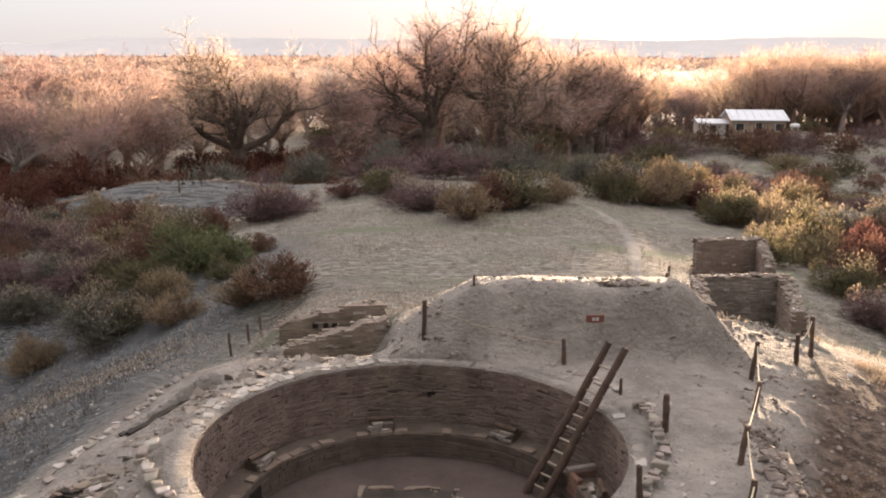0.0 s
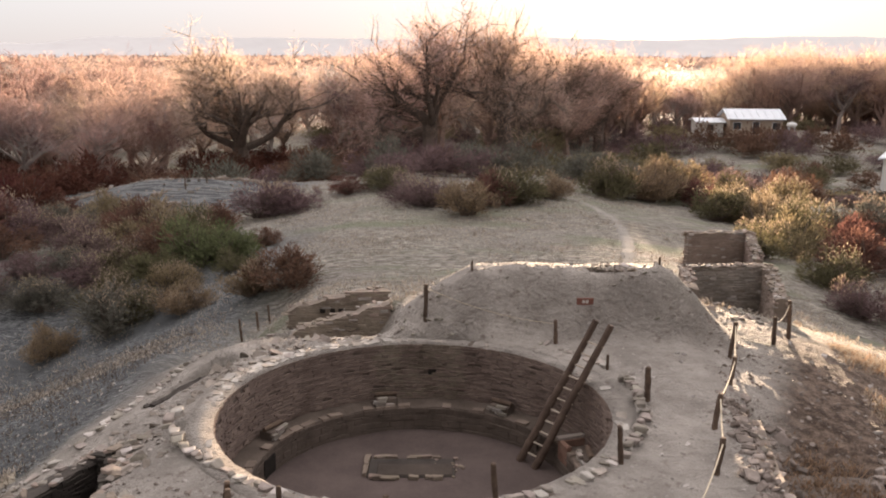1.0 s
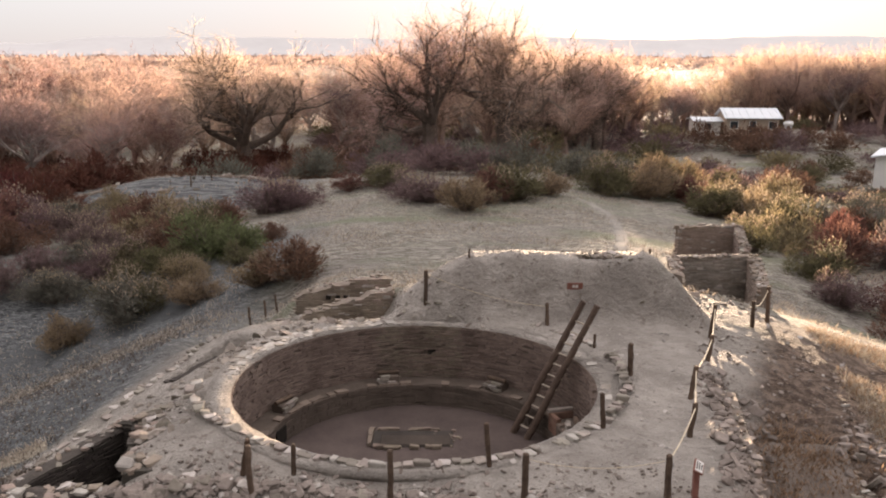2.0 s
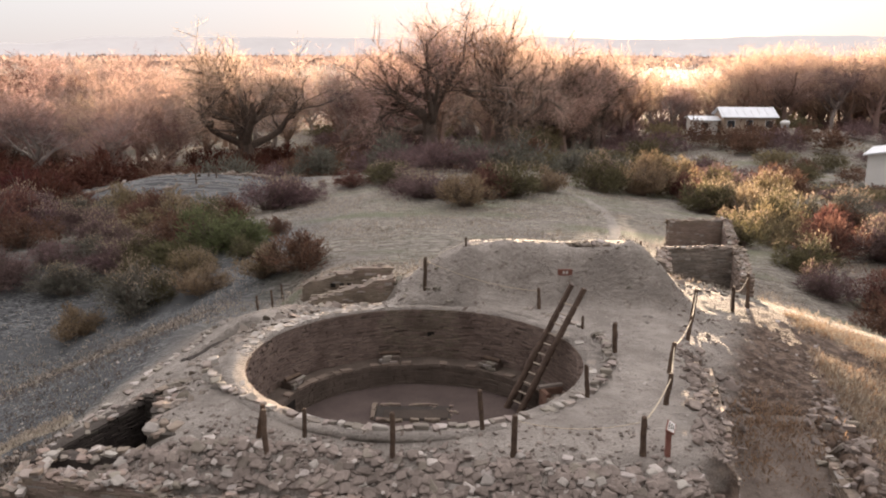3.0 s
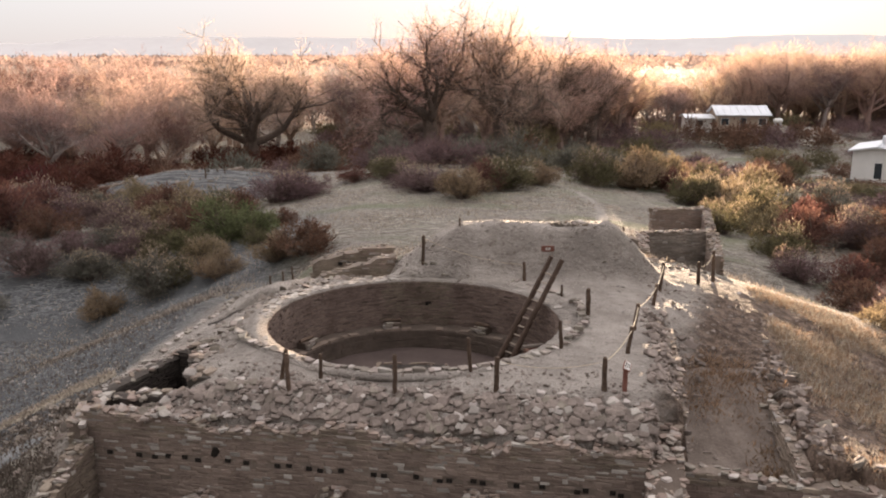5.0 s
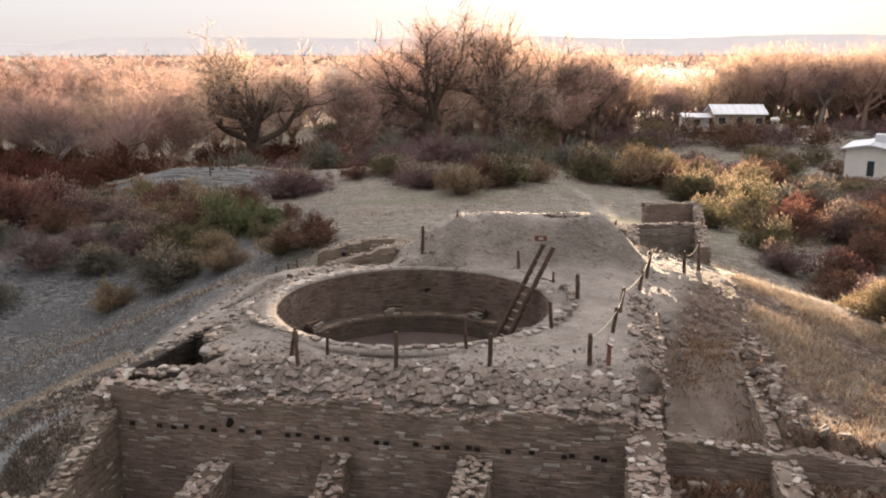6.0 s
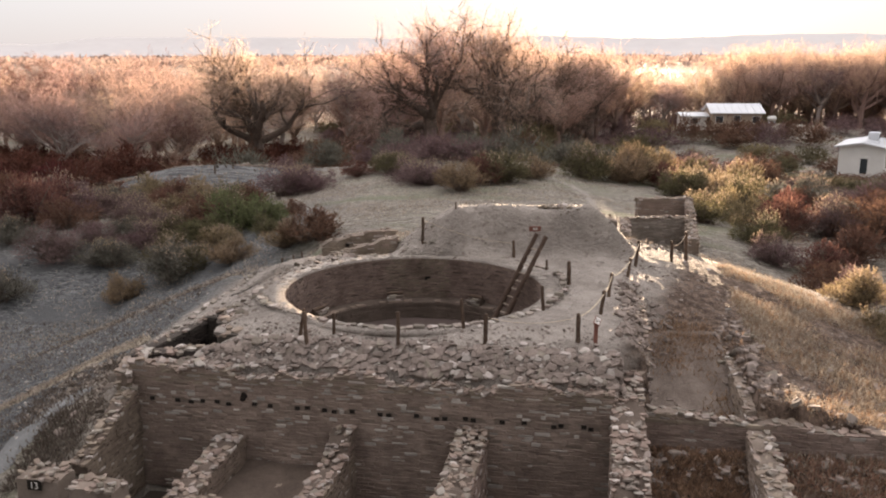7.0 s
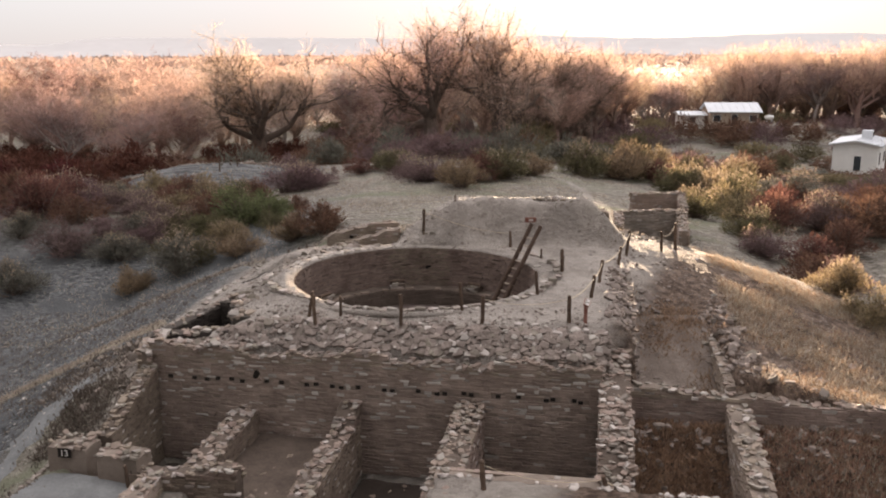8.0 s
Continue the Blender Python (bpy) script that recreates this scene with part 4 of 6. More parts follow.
for k, (x0, y0, x1, y1) in enumerate(((-28.0, 49.5, -24.0, 56.0), (-24.0, 56.0, -16.5, 56.5), (-16.5, 56.5, -13.5, 52.0), (-21.5, 49.0, -17.5, 55.5), (-26.0, 48.0, -19.0, 47.5))):
    mid = height((x0 + x1) / 2, (y0 + y1) / 2)
    a0, a1 = height(x0, y0), height(x1, y1)
    world_wall("wall_mound_%d" % (k + 1), x0, y0, x1, y1, 0.5, lambda u, a=a0, b=a1, l=math.hypot(x1 - x0, y1 - y0): a + (b - a) * u / l + 0.28, min(a0, a1, mid) - 0.6, 80 + k, label="low stone footing on a far mound", single=10)

# ---- loose rubble ----
def ruin_pick(lx0, lx1, ly0, ly1):
    return lambda rnd: from_ruin(rnd.uniform(lx0, lx1), rnd.uniform(ly0, ly1))


def world_pick(x0, x1, y0, y1):
    return lambda rnd: (rnd.uniform(x0, x1), rnd.uniform(y0, y1))


def ring_pick(r0, r1, a0, a1):
    def pick(rnd):
        r, a = rnd.uniform(r0, r1), radians(rnd.uniform(a0, a1))
        return r * math.cos(a), r * math.sin(a)
    return pick


def off_slot(pick):
    """The same places, but none in the narrow slot."""
    def chosen(rnd):
        while True:
            x, y = pick(rnd)
            across = (x + 5.88) * 0.838 - (y - 1.62) * 0.545
            if abs(across) > 0.5 or not 1.2 < y < 4.1:
                return x, y
    return chosen


def bedded(rnd, count, lx0, lx1, ly0, ly1, low, high, proud):
    """Stones packed into the face of the slope, lying along it."""
    made = []
    for _ in range(count):
        lx, ly = rnd.uniform(lx0, lx1), ly0 + (ly1 - ly0) * rnd.random() ** 1.2
        x, y = from_ruin(lx, ly)
        z = max(height(x, y), -0.86 if ly < 0.46 else -9)
        rise = 0.75 if ly < 0.46 else (height(*from_ruin(lx, ly + 0.1)) - height(*from_ruin(lx, ly - 0.1))) / 0.2
        up = (RUIN.to_3x3() @ Vector((rnd.gauss(0, 0.16), -max(0.0, min(1.3, rise)) + rnd.gauss(0, 0.16), 1))).normalized()
        right = (RX + RY * rnd.gauss(0, 0.5)).normalized()
        right = (right - up * right.dot(up)).normalized()
        w = low + (high - low) * rnd.random() ** 1.9
        d, h = w * rnd.uniform(0.55, 1.0), w * rnd.uniform(0.4, 0.6)
        made.append(stone_matrix(Vector((x, y, z)) + up * (proud * rnd.uniform(0.2, 1.8) + 0.012 - h * 0.32), right, up, up.cross(right), w, h, d, rnd, 9))
    return made


def build_rubble():
    rnd = random.Random(77)
    slope = bedded(rnd, 1500, -7.2, 5.3, 0.28, 1.0, 0.05, 0.25, 0.03)
    pale_slope = bedded(rnd, 150, -7.2, 5.3, 0.28, 1.15, 0.06, 0.24, 0.045)
    slope += scatter(rnd, 150, ruin_pick(-7.2, 5.3, 0.8, 1.5), 0.04, 0.14)
    east = scatter(rnd, 380, ruin_pick(5.1, 6.9, 1.6, 8.0), 0.04, 0.22, 0.6, 0.35)
    east += scatter(rnd, 150, ruin_pick(8.2, 9.3, 1.4, 7.8), 0.07, 0.28)
    east += scatter(rnd, 150, ruin_pick(5.9, 12.5, 0.2, 1.9), 0.06, 0.27)
    east += scatter(rnd, 120, ruin_pick(8.9, 13.5, -3.0, 6.0), 0.05, 0.22)
    east += scatter(rnd, 90, ruin_pick(5.9, 8.3, -3.0, 1.0), 0.06, 0.25)
    west = scatter(rnd, 120, off_slot(ring_pick(4.8, 6.4, 150, 205)), 0.05, 0.2, 0.35, 0.35)
    west += scatter(rnd, 120, off_slot(ring_pick(4.6, 5.6, 108, 160)), 0.06, 0.24, 0.3, 0.35)
    west += scatter(rnd, 200, ruin_pick(-8.7, -7.7, -1.5, 3.4), 0.06, 0.24, 0.4, 0.3)
    north = scatter(rnd, 80, world_pick(-0.8, 7.6, 4.3, 5.9), 0.04, 0.16, 0.5, 0.4)
    north += scatter(rnd, 110, world_pick(7.2, 10.5, 6.5, 11.5), 0.06, 0.26)
    north += scatter(rnd, 100, world_pick(-4.6, -0.6, 5.0, 9.4), 0.05, 0.2, 0.6, 0.35)
    plaza = scatter(rnd, 260, ring_pick(4.7, 6.4, 215, 400), 0.02, 0.08)
    plaza += scatter(rnd, 300, world_pick(-9, 14, -12, 10), 0.03, 0.12) + scatter(rnd, 900, ring_pick(4.6, 6.6, 0, 360), 0.012, 0.05)
    east += scatter(rnd, 300, ruin_pick(5.35, 6.1, 1.9, 7.3), 0.05, 0.2, 0.7, 0.35)
    west += scatter(rnd, 260, world_pick(-10.6, -8.0, -4.6, -0.9), 0.04, 0.18, 0.5, 0.4)
    gravel = scatter(rnd, 110, ruin_pick(6.2, 8.3, 1.8, 6.6), 0.03, 0.14, 0.6, 0.3) + scatter(rnd, 1500, ruin_pick(5.4, 13.0, 1.6, 12.0), 0.025, 0.10, 0.6, 0.3) + scatter(rnd, 700, ruin_pick(-7.4, 5.3, 0.4, 2.4), 0.025, 0.09, 0.6, 0.3) + scatter(rnd, 500, world_pick(-5, 9, 4.2, 10), 0.025, 0.09)
    rooms = scatter(rnd, 60, ruin_pick(-4.2, -2.0, -4.5, -0.1), 0.04, 0.16) + scatter(rnd, 60, ruin_pick(-1.3, 1.2, -4.5, -0.1), 0.04, 0.18) + scatter(rnd, 30, ruin_pick(2.1, 4.9, -3.3, -0.1), 0.04, 0.14)
    brow = scatter(rnd, 230, lambda r: from_ruin(r.uniform(1.3, 5.1), -3.72 - abs(r.gauss(0, 0.16))), 0.05, 0.22, 0.45, 0.4, 12) + scatter(rnd, 170, lambda r: from_ruin(r.uniform(5.0, 9.2), -3.75 - abs(r.gauss(0, 0.2))), 0.05, 0.22, 0.45, 0.4, 12)
    plaza += scatter(rnd, 700, world_pick(-16, -7.5, -7, 12), 0.02, 0.09)
    far = scatter(rnd, 110, world_pick(-29, -15, 46, 57), 0.10, 0.34, 0.35, 0.35)
    for name, label, made, mat in (("rubble_slope", "tumbled sandstone rubble on the slope above the long wall", slope, RUBBLE_STONE),
                                   ("rubble_slope_pale", "pale sandstone blocks among the rubble of the slope", pale_slope, PALE_STONE),
                                   ("rubble_east", "tumbled sandstone rubble on the eastern room edges", east, RUBBLE_STONE),
                                   ("rubble_west", "flat fallen stones on the western wall tops", west, RUBBLE_STONE),
                                   ("rubble_north", "loose stones on the earthen north bank", north, STONE),
                                   ("pebbles", "scattered pebbles on the trodden earth", plaza, PALE_STONE),
                                   ("gravel", "small broken stone and gravel on the trodden banks", gravel, RUBBLE_STONE),
                                   ("rubble_rooms", "small fallen stones on the silt floors of the rooms", rooms, WALL_STONE),
                                   ("rubble_brow", "pale ragged stones along the brow of the southern bank", brow, PALE_STONE),
                                   ("rubble_far_mound", "low rows of stones on a far mound", far, STONE)):
        ob = tagged(empty(name), label, "rubble")
        made.sort(key=lambda m: -m.to_scale()[0])
        lay_stones(ob, made, "rough", mat, 70 if name.startswith("rubble_s") else 30)


build_rubble()


# ---- rope fence ----
POST_RND = random.Random(5)


def fence_post(x, y, tall, radius, lean_x=0.0, lean_y=0.0, label="weathered dark wooden post standing in the earth", base=None):
    z = height(x, y) if base is None else base
    rnd = POST_RND
    n = 6
    pts = [(lean_x * k / n + rnd.uniform(-0.008, 0.008), lean_y * k / n + rnd.uniform(-0.008, 0.008), -0.12 + (tall + 0.12) * k / n) for k in range(n + 1)]
    radii = [radius * rnd.uniform(0.9, 1.08) * (1.05 - 0.15 * k / n) for k in range(n + 1)]
    thing = tagged(empty("fence_post", pose(x, y, z)), label, "post", "rope fence posts")
    part("shaft", mesh_of("post_shaft", *pole_geo(pts, radii, 9, rnd, 0.08), WOOD), thing)
    part("cap", mesh_of("post_cap", *pole_geo([(lean_x, lean_y, tall - 0.005), (lean_x, lean_y, tall + 0.02)], [radius * 0.9, radius * 0.6], 9, rnd, 0.1), WOOD), thing, "split sun-bleached end")
    return Vector((x + lean_x, y + lean_y, z + tall))


def rope(a, b, sag=0.12, radius=0.014):
    a, b = a + Vector((0, 0, -0.08)), b + Vector((0, 0, -0.08))
    pts = [a.lerp(b, k / 12) - Vector((0, 0, sag * 4 * (k / 12) * (1 - k / 12))) for k in range(13)]
    tagged(new("rope", mesh_of("rope", *pole_geo(pts, [radius] * 13, 6), ROPE, True)), "sagging pale rope strung between fence posts", "rope", "fence ropes")


def build_fence():
    p = {}
    near = (("a", -2.94, -4.13, 0.78, 0.05, 0.20, -0.30), ("a2", -2.67, -4.62, 0.92, 0.055, -0.03, 0), ("b", -2.0, -4.21, 0.56, 0.045, 0, 0),
            ("c", -0.91, -4.16, 0.70, 0.045, -0.02, 0), ("d", -0.27, -5.0, 0.95, 0.055, 0.01, 0), ("e", 1.44, -4.14, 0.80, 0.05, -0.07, 0),
            ("f", 1.96, -5.05, 0.80, 0.06, 0.01, 0), ("g", 3.73, -2.54, 0.70, 0.05, -0.06, 0), ("h", 4.85, 0.33, 0.74, 0.065, -0.01, 0),
            ("i", 4.32, -5.12, 0.74, 0.06, -0.01, 0), ("n", 0.13, 4.66, 0.92, 0.06, 0.03, 0), ("o", 3.40, 3.95, 0.60, 0.055, -0.02, 0),
            ("o2", 4.35, 2.15, 0.34, 0.035, 0, 0))
    for key, x, y, tall, r, lx, ly in near:
        p[key] = fence_post(x, y, tall, r, lx, ly)
    for key, x, y, tall, r, lx, ly in (("r1", 7.68, 3.7, 0.90, 0.06, 0.09, 0), ("r2", 6.91, 1.38, 0.62, 0.055, 0.09, 0.02), ("r3", 5.85, -0.95, 0.72, 0.06, 0.10, 0.02),
                                        ("r4", 5.25, -3.0, 0.66, 0.055, 0.10, 0.02), ("l", 9.4, 5.35, 0.75, 0.06, -0.02, 0), ("m", 10.25, 6.45, 1.10, 0.065, -0.06, 0)):
        p[key] = fence_post(x, y, tall, r, lx, ly, "leaning weathered wooden post of a rope fence")
    for x, y, tall in ((-6.35, 12.0, 0.80), (-6.2, 14.0, 0.72), (-5.95, 14.9, 0.72)):
        fence_post(x, y, tall, 0.045, -0.06, 0, "thin grey wooden post on the western slope")
    p["s1"] = fence_post(1.76, -10.72, 0.66, 0.06, -0.05, 0)
    p["s2"] = fence_post(4.55, -10.66, 0.72, 0.06, -0.22, 0, "leaning weathered wooden post of a rope fence")
    x, y = from_ruin(8.25, -3.75)
    p["s3"] = fence_post(x, y, 0.62, 0.055, -0.02, 0)
    x, y = from_ruin(-5.85, -4.3)
    fence_post(x, y, 0.62, 0.045, -0.05, 0)
    p["k"] = fence_post(7.45, 10.4, 1.15, 0.05, -0.05, 0)
    p["k2"] = fence_post(8.3, 13.5, 1.0, 0.05, -0.05, 0)
    fence_post(9.4, 17.5, 1.0, 0.05, -0.03, 0)
    fence_post(1.35, 5.35, 0.26, 0.03)
    for x, y in ((-25.8, 49.2), (-19.4, 50.4), (-18.2, 52.2)):
        fence_post(x, y, 0.9, 0.06, 0, 0, "small dark post among far stone footings")
    for a, b, sag in (("m", "l", 0.22), ("r1", "r2", 0.08), ("r2", "r3", 0.10), ("r3", "r4", 0.08), ("r4", "i", 0.10), ("s2", "s3", 0.14), ("k", "k2", 0.12)):
        rope(p[a], p[b], sag)
    for a, b, sag in (("n", "o", 0.16), ("f", "i", 0.16), ("s1", "s2", 0.2)):
        rope(p[a], p[b], sag, 0.007)


build_fence()


# ---- ladder ----
def build_ladder():
    rnd = random.Random(3)
    thing = tagged(empty("ladder"), "long wooden pole ladder leaning out of the kiva", "ladder")
    feet = (Vector((2.36, 1.72, FLOOR_Z)), Vector((2.66, 1.36, FLOOR_Z)))
    tops = (Vector((3.93, 1.52, 1.38)), Vector((4.20, 1.20, 1.36)))
    for a, b in zip(feet, tops):
        pts = [a.lerp(b, k / 8) + Vector((rnd.uniform(-0.012, 0.012), rnd.uniform(-0.012, 0.012), 0)) for k in range(9)]
        part("rail", mesh_of("ladder_rail", *pole_geo(pts, [0.094 - 0.003 * k for k in range(9)], 10, rnd, 0.06), LADDER_WOOD), thing)
    for k in range(11):
        t = 0.07 + 0.079 * k
        a, b = feet[0].lerp(tops[0], t), feet[1].lerp(tops[1], t)
        over = (b - a).normalized() * 0.09
        part("rung", mesh_of("ladder_rung", *pole_geo([a - over, b + over], [0.022, 0.02], 7, rnd, 0.06), RUNG_WOOD), thing, "pale worn rung")


build_ladder()


# ---- signs ----
def build_signs():
    x, y = 4.76, -5.15
    sign = tagged(empty("trail_sign", pose(x, y, height(x, y))), "slanted trail sign panel on a reddish post", "sign")
    part("post", mesh_of("sign_post", *box_geo(0.09, 0.09, 0.66, 0.01), RED_SIGN), sign, "reddish brown post", pose(0, 0, -0.1))
    v, f = box_geo(0.26, 0.17, 0.03, 0.006)
    panel = part("panel", mesh_of("sign_panel", v, f, RED_SIGN), sign, "tilted red-brown panel", pose(0.02, -0.02, 0.56, 30, -24, 68))
    part("face_plate", mesh_of("sign_face", *box_geo(0.22, 0.13, 0.006), PALE_PANEL), panel, "pale printed plate", pose(0, 0, 0.0305))
    for k in range(3):
        part("text_bar", mesh_of("text_bar", *box_geo(0.17 - 0.03 * k, 0.018, 0.003), DARK), panel, "line of unreadable print", pose(0, 0.04 - 0.04 * k, 0.037))
    y = 4.62
    small = tagged(empty("red_notice", pose(4.2, y, height(4.2, y) + 0.02, 14, 0, 0)), "small red notice board on the earthen bank", "sign")
    board = part("board", mesh_of("notice_board", *box_geo(0.42, 0.03, 0.2, 0.006), RED_SIGN), small)
    for k, w in enumerate((0.06, 0.07)):
        part("text_bar", mesh_of("notice_bar", *box_geo(w, 0.004, 0.09), PALE_PANEL), board, "pale unreadable mark", pose(-0.04 + 0.09 * k, -0.018, 0.055))
    part("stake", mesh_of("notice_stake", *box_geo(0.04, 0.03, 0.3), WOOD), small, "short wooden stake", pose(0, 0.035, -0.25))
    m = RUIN @ pose(-7.75, -3.86, -2.42, 0, 0, 0)
    plate = tagged(empty("room_plaque", m), "small black plaque numbered 13 on a masonry pier", "plaque")
    back = part("plate", mesh_of("plaque_plate", *box_geo(0.34, 0.03, 0.24, 0.005), DARK), plate)
    digits = bpy.data.curves.new("plaque_digits", "FONT")
    digits.body, digits.size, digits.extrude, digits.align_x = "13", 0.23, 0.003, "CENTER"
    digits.materials.append(PALE_PANEL)
    part("digits", digits, back, "pale number 13", pose(0, -0.019, 0.04, 90))


build_signs()


# ---- far houses ----
def house(x, y, turn, w, d, tall, roof_rise, wall_mat, label, windows, cooler):
    z = height(x, y)
    home = tagged(empty("house", pose(x, y, z, 0, 0, turn)), label, "house")
    part("wall", mesh_of("house_wall", *box_geo(w, d, tall), wall_mat), home, "", pose(0, 0, -0.3))
    e = 0.45
    v = [(-w / 2 - e, -d / 2 - e, tall - 0.35), (w / 2 + e, -d / 2 - e, tall - 0.35), (w / 2 + e, d / 2 + e, tall - 0.35), (-w / 2 - e, d / 2 + e, tall - 0.35),
         (-w / 2 - e, 0, tall - 0.35 + roof_rise), (w / 2 + e, 0, tall - 0.35 + roof_rise)]
    v = v + [(a, b, c + 0.14) for a, b, c in v]
    f = [(0, 4, 5, 1), (4, 3, 2, 5), (7, 11, 10, 6), (11, 8, 9, 10), (0, 1, 7, 6), (3, 9, 8, 2), (0, 6, 10, 4), (4, 10, 9, 3), (1, 5, 11, 7), (5, 2, 8, 11)]
    roof = part("roof", mesh_of("house_roof", v, f, METAL_ROOF), home, "pale metal roof")
    for end in (-w / 2, w / 2 - 0.2):
        gv = [(end + a, b, c) for a in (0.0, 0.2) for b, c in ((-d / 2, tall - 0.32), (d / 2, tall - 0.32), (0.0, tall - 0.34 + roof_rise))]
        part("gable", mesh_of("house_gable", gv, [(0, 2, 1), (3, 4, 5), (0, 1, 4, 3), (1, 2, 5, 4), (2, 0, 3, 5)], wall_mat), home)
    n = max(3, int(w / 1.2))
    for k in range(n + 1):
        part("roof_seam", mesh_of("roof_seam", *box_geo(0.06, math.hypot(d / 2 + e, roof_rise), 0.06), METAL_ROOF), roof, "",
             pose(-w / 2 + w * k / n, -(d / 2 + e) / 2, tall - 0.2 + roof_rise / 2, math.degrees(math.atan2(roof_rise, d / 2 + e)), 0, 0))
    for u, wz, ww, wh in windows:
        win = part("window", mesh_of("house_window", *box_geo(ww + 0.16, 0.08, wh + 0.16), WHITE_WALL), home, "", pose(u, -d / 2 - 0.03, wz))
        part("pane", mesh_of("house_pane", *box_geo(ww, 0.03, wh), WINDOW_GLASS), win, "dark glass", pose(0, -0.045, 0.08))
    if cooler:
        unit = part("roof_cooler", mesh_of("roof_cooler", *box_geo(1.1, 1.1, 0.9, 0.06), METAL_ROOF), home, "boxy rooftop cooler", pose(0.4, -0.6, tall - 0.1 + roof_rise * 0.5))
        part("grille", mesh_of("cooler_grille", *box_geo(0.8, 0.03, 0.5), WINDOW_GLASS), unit, "", pose(0, -0.56, 0.2))
    return home


near_house = house(47.7, 70.2, 58, 8.0, 4.5, -3.05 - height(47.7, 70.2) + 0.35, 0.5, WHITE_WALL, "small white house with a low metal roof", ((-2.6, 1.3, 0.9, 1.3), (1.8, 1.3, 1.2, 1.1)), True)
gable_door = part("door", mesh_of("house_door", *box_geo(0.08, 1.05, 2.1, 0.01), WHITE_WALL), near_house, "grey door in the gable wall", pose(-4.03, -0.3, 0.5))
part("pane", mesh_of("door_pane", *box_geo(0.03, 0.7, 1.6), WINDOW_GLASS), gable_door, "dark glass", pose(-0.045, 0, 0.25))
house(52.2, 130.0, -6, 8.4, 8, 3.0, 1.4, TAN_WALL, "long low house with a pale metal roof behind the brush", ((-3, 1.0, 1.2, 1.1), (0, 0.2, 1.0, 2.0), (3.2, 1.0, 1.2, 1.1)), False)
house(45.6, 132.0, -6, 4.2, 6, 2.6, 0.5, WHITE_WALL, "small pale outbuilding beside a long house", ((0, 0.9, 1.0, 1.0),), False)


def white_tank(x, y):
    z = height(x, y)
    tank = tagged(empty("storage_tank", pose(x, y, z, 0, 0, 8)), "small white storage tank on feet in a yard", "tank")
    part("vessel", mesh_of("tank_vessel", *pole_geo([(-0.85, 0, 0.75), (-0.78, 0, 0.75), (-0.6, 0, 0.75), (0.6, 0, 0.75), (0.78, 0, 0.75), (0.85, 0, 0.75)], [0.05, 0.3, 0.42, 0.42, 0.3, 0.05], 14), WHITE_WALL, True), tank)
    for u in (-0.5, 0.5):
        part("foot", mesh_of("tank_foot", *box_geo(0.12, 0.5, 0.5), METAL_ROOF), tank, "", pose(u, 0, -0.05))
    part("cap", mesh_of("tank_cap", *box_geo(0.2, 0.2, 0.16, 0.03), METAL_ROOF), tank, "", pose(0, 0, 1.14))


white_tank(61.0, 134.5)


def terrace_edging():
    """A row of small stones at the edge of the swept terrace."""
    rnd = random.Random(33)
    edging = tagged(empty("stone_edging"), "short row of small grey stones edging a swept terrace", "edging")
    row = []
    for k in range(11):
        t = k / 10
        x, y = -8.95 - 0.33 * t + rnd.gauss(0, 0.03), -7.6 - 1.0 * t
        s = rnd.uniform(0.09, 0.14)
        row.append(Matrix.Translation((x, y, height(x, y) + s * 0.25)) @ pose(0, 0, 0, 0, 0, rnd.uniform(0, 360)) @ Matrix.Diagonal((s * 1.2, s, s * 0.8, 1)))
    lay_stones(edging, row, "rough", STONE, 11, "edging_stone")


terrace_edging()


def western_edge():
    """Flat stones along the brink of the terrace, above the western slope."""
    rnd = random.Random(35)
    brink = tagged(empty("stone_edging"), "long row of flat stones on the brink of the western slope", "edging")
    row = []
    line = [Vector(p) for p in ((-8.3, -0.9), (-7.6, -0.1), (-6.8, 1.6), (-6.2, 3.2), (-5.7, 4.8), (-5.45, 6.4))]
    for a, b in zip(line, line[1:]):
        u = 0.0
        while u < (b - a).length:
            w = rnd.choice((0.08, 0.12, 0.16, 0.22, 0.32))
            p = a + (b - a) * (u / (b - a).length) + Vector((rnd.gauss(0, 0.10), rnd.gauss(0, 0.08)))
            h = rnd.uniform(0.05, 0.11)
            way = math.degrees(math.atan2(b.y - a.y, b.x - a.x)) + rnd.gauss(0, 12)
            row.append(Matrix.Translation((p.x, p.y, height(p.x, p.y) + h * 0.25)) @ pose(0, 0, 0, rnd.gauss(0, 8), rnd.gauss(0, 8), way) @ Matrix.Diagonal((w, rnd.uniform(0.10, 0.2), h, 1)))
            u += w * rnd.uniform(0.5, 1.2)
    lay_stones(brink, row[::3], "rough", PALE_STONE, 30, "edging_stone")
    lay_stones(brink, row[1::3] + row[2::3], "rough", STONE, 60, "edging_stone")


western_edge()

# ---- plants ----
def tube(v, f, pts, radii, sides):
    base = len(v)
    for k, p in enumerate(pts):
        way = (pts[min(k + 1, len(pts) - 1)] - pts[max(k - 1, 0)]).normalized()
        a = way.cross(Vector((0.41, 0.13, 0.90))).normalized()
        b = way.cross(a)
        for i in range(sides):
            t = 2 * math.pi * i / sides
            v.append(p + a * (radii[k] * math.cos(t)) + b * (radii[k] * math.sin(t)))
    for k in range(len(pts) - 1):
        for i in range(sides):
            j = (i + 1) % sides
            f.append((base + k * sides + i, base + k * sides + j, base + (k + 1) * sides + j, base + (k + 1) * sides + i))


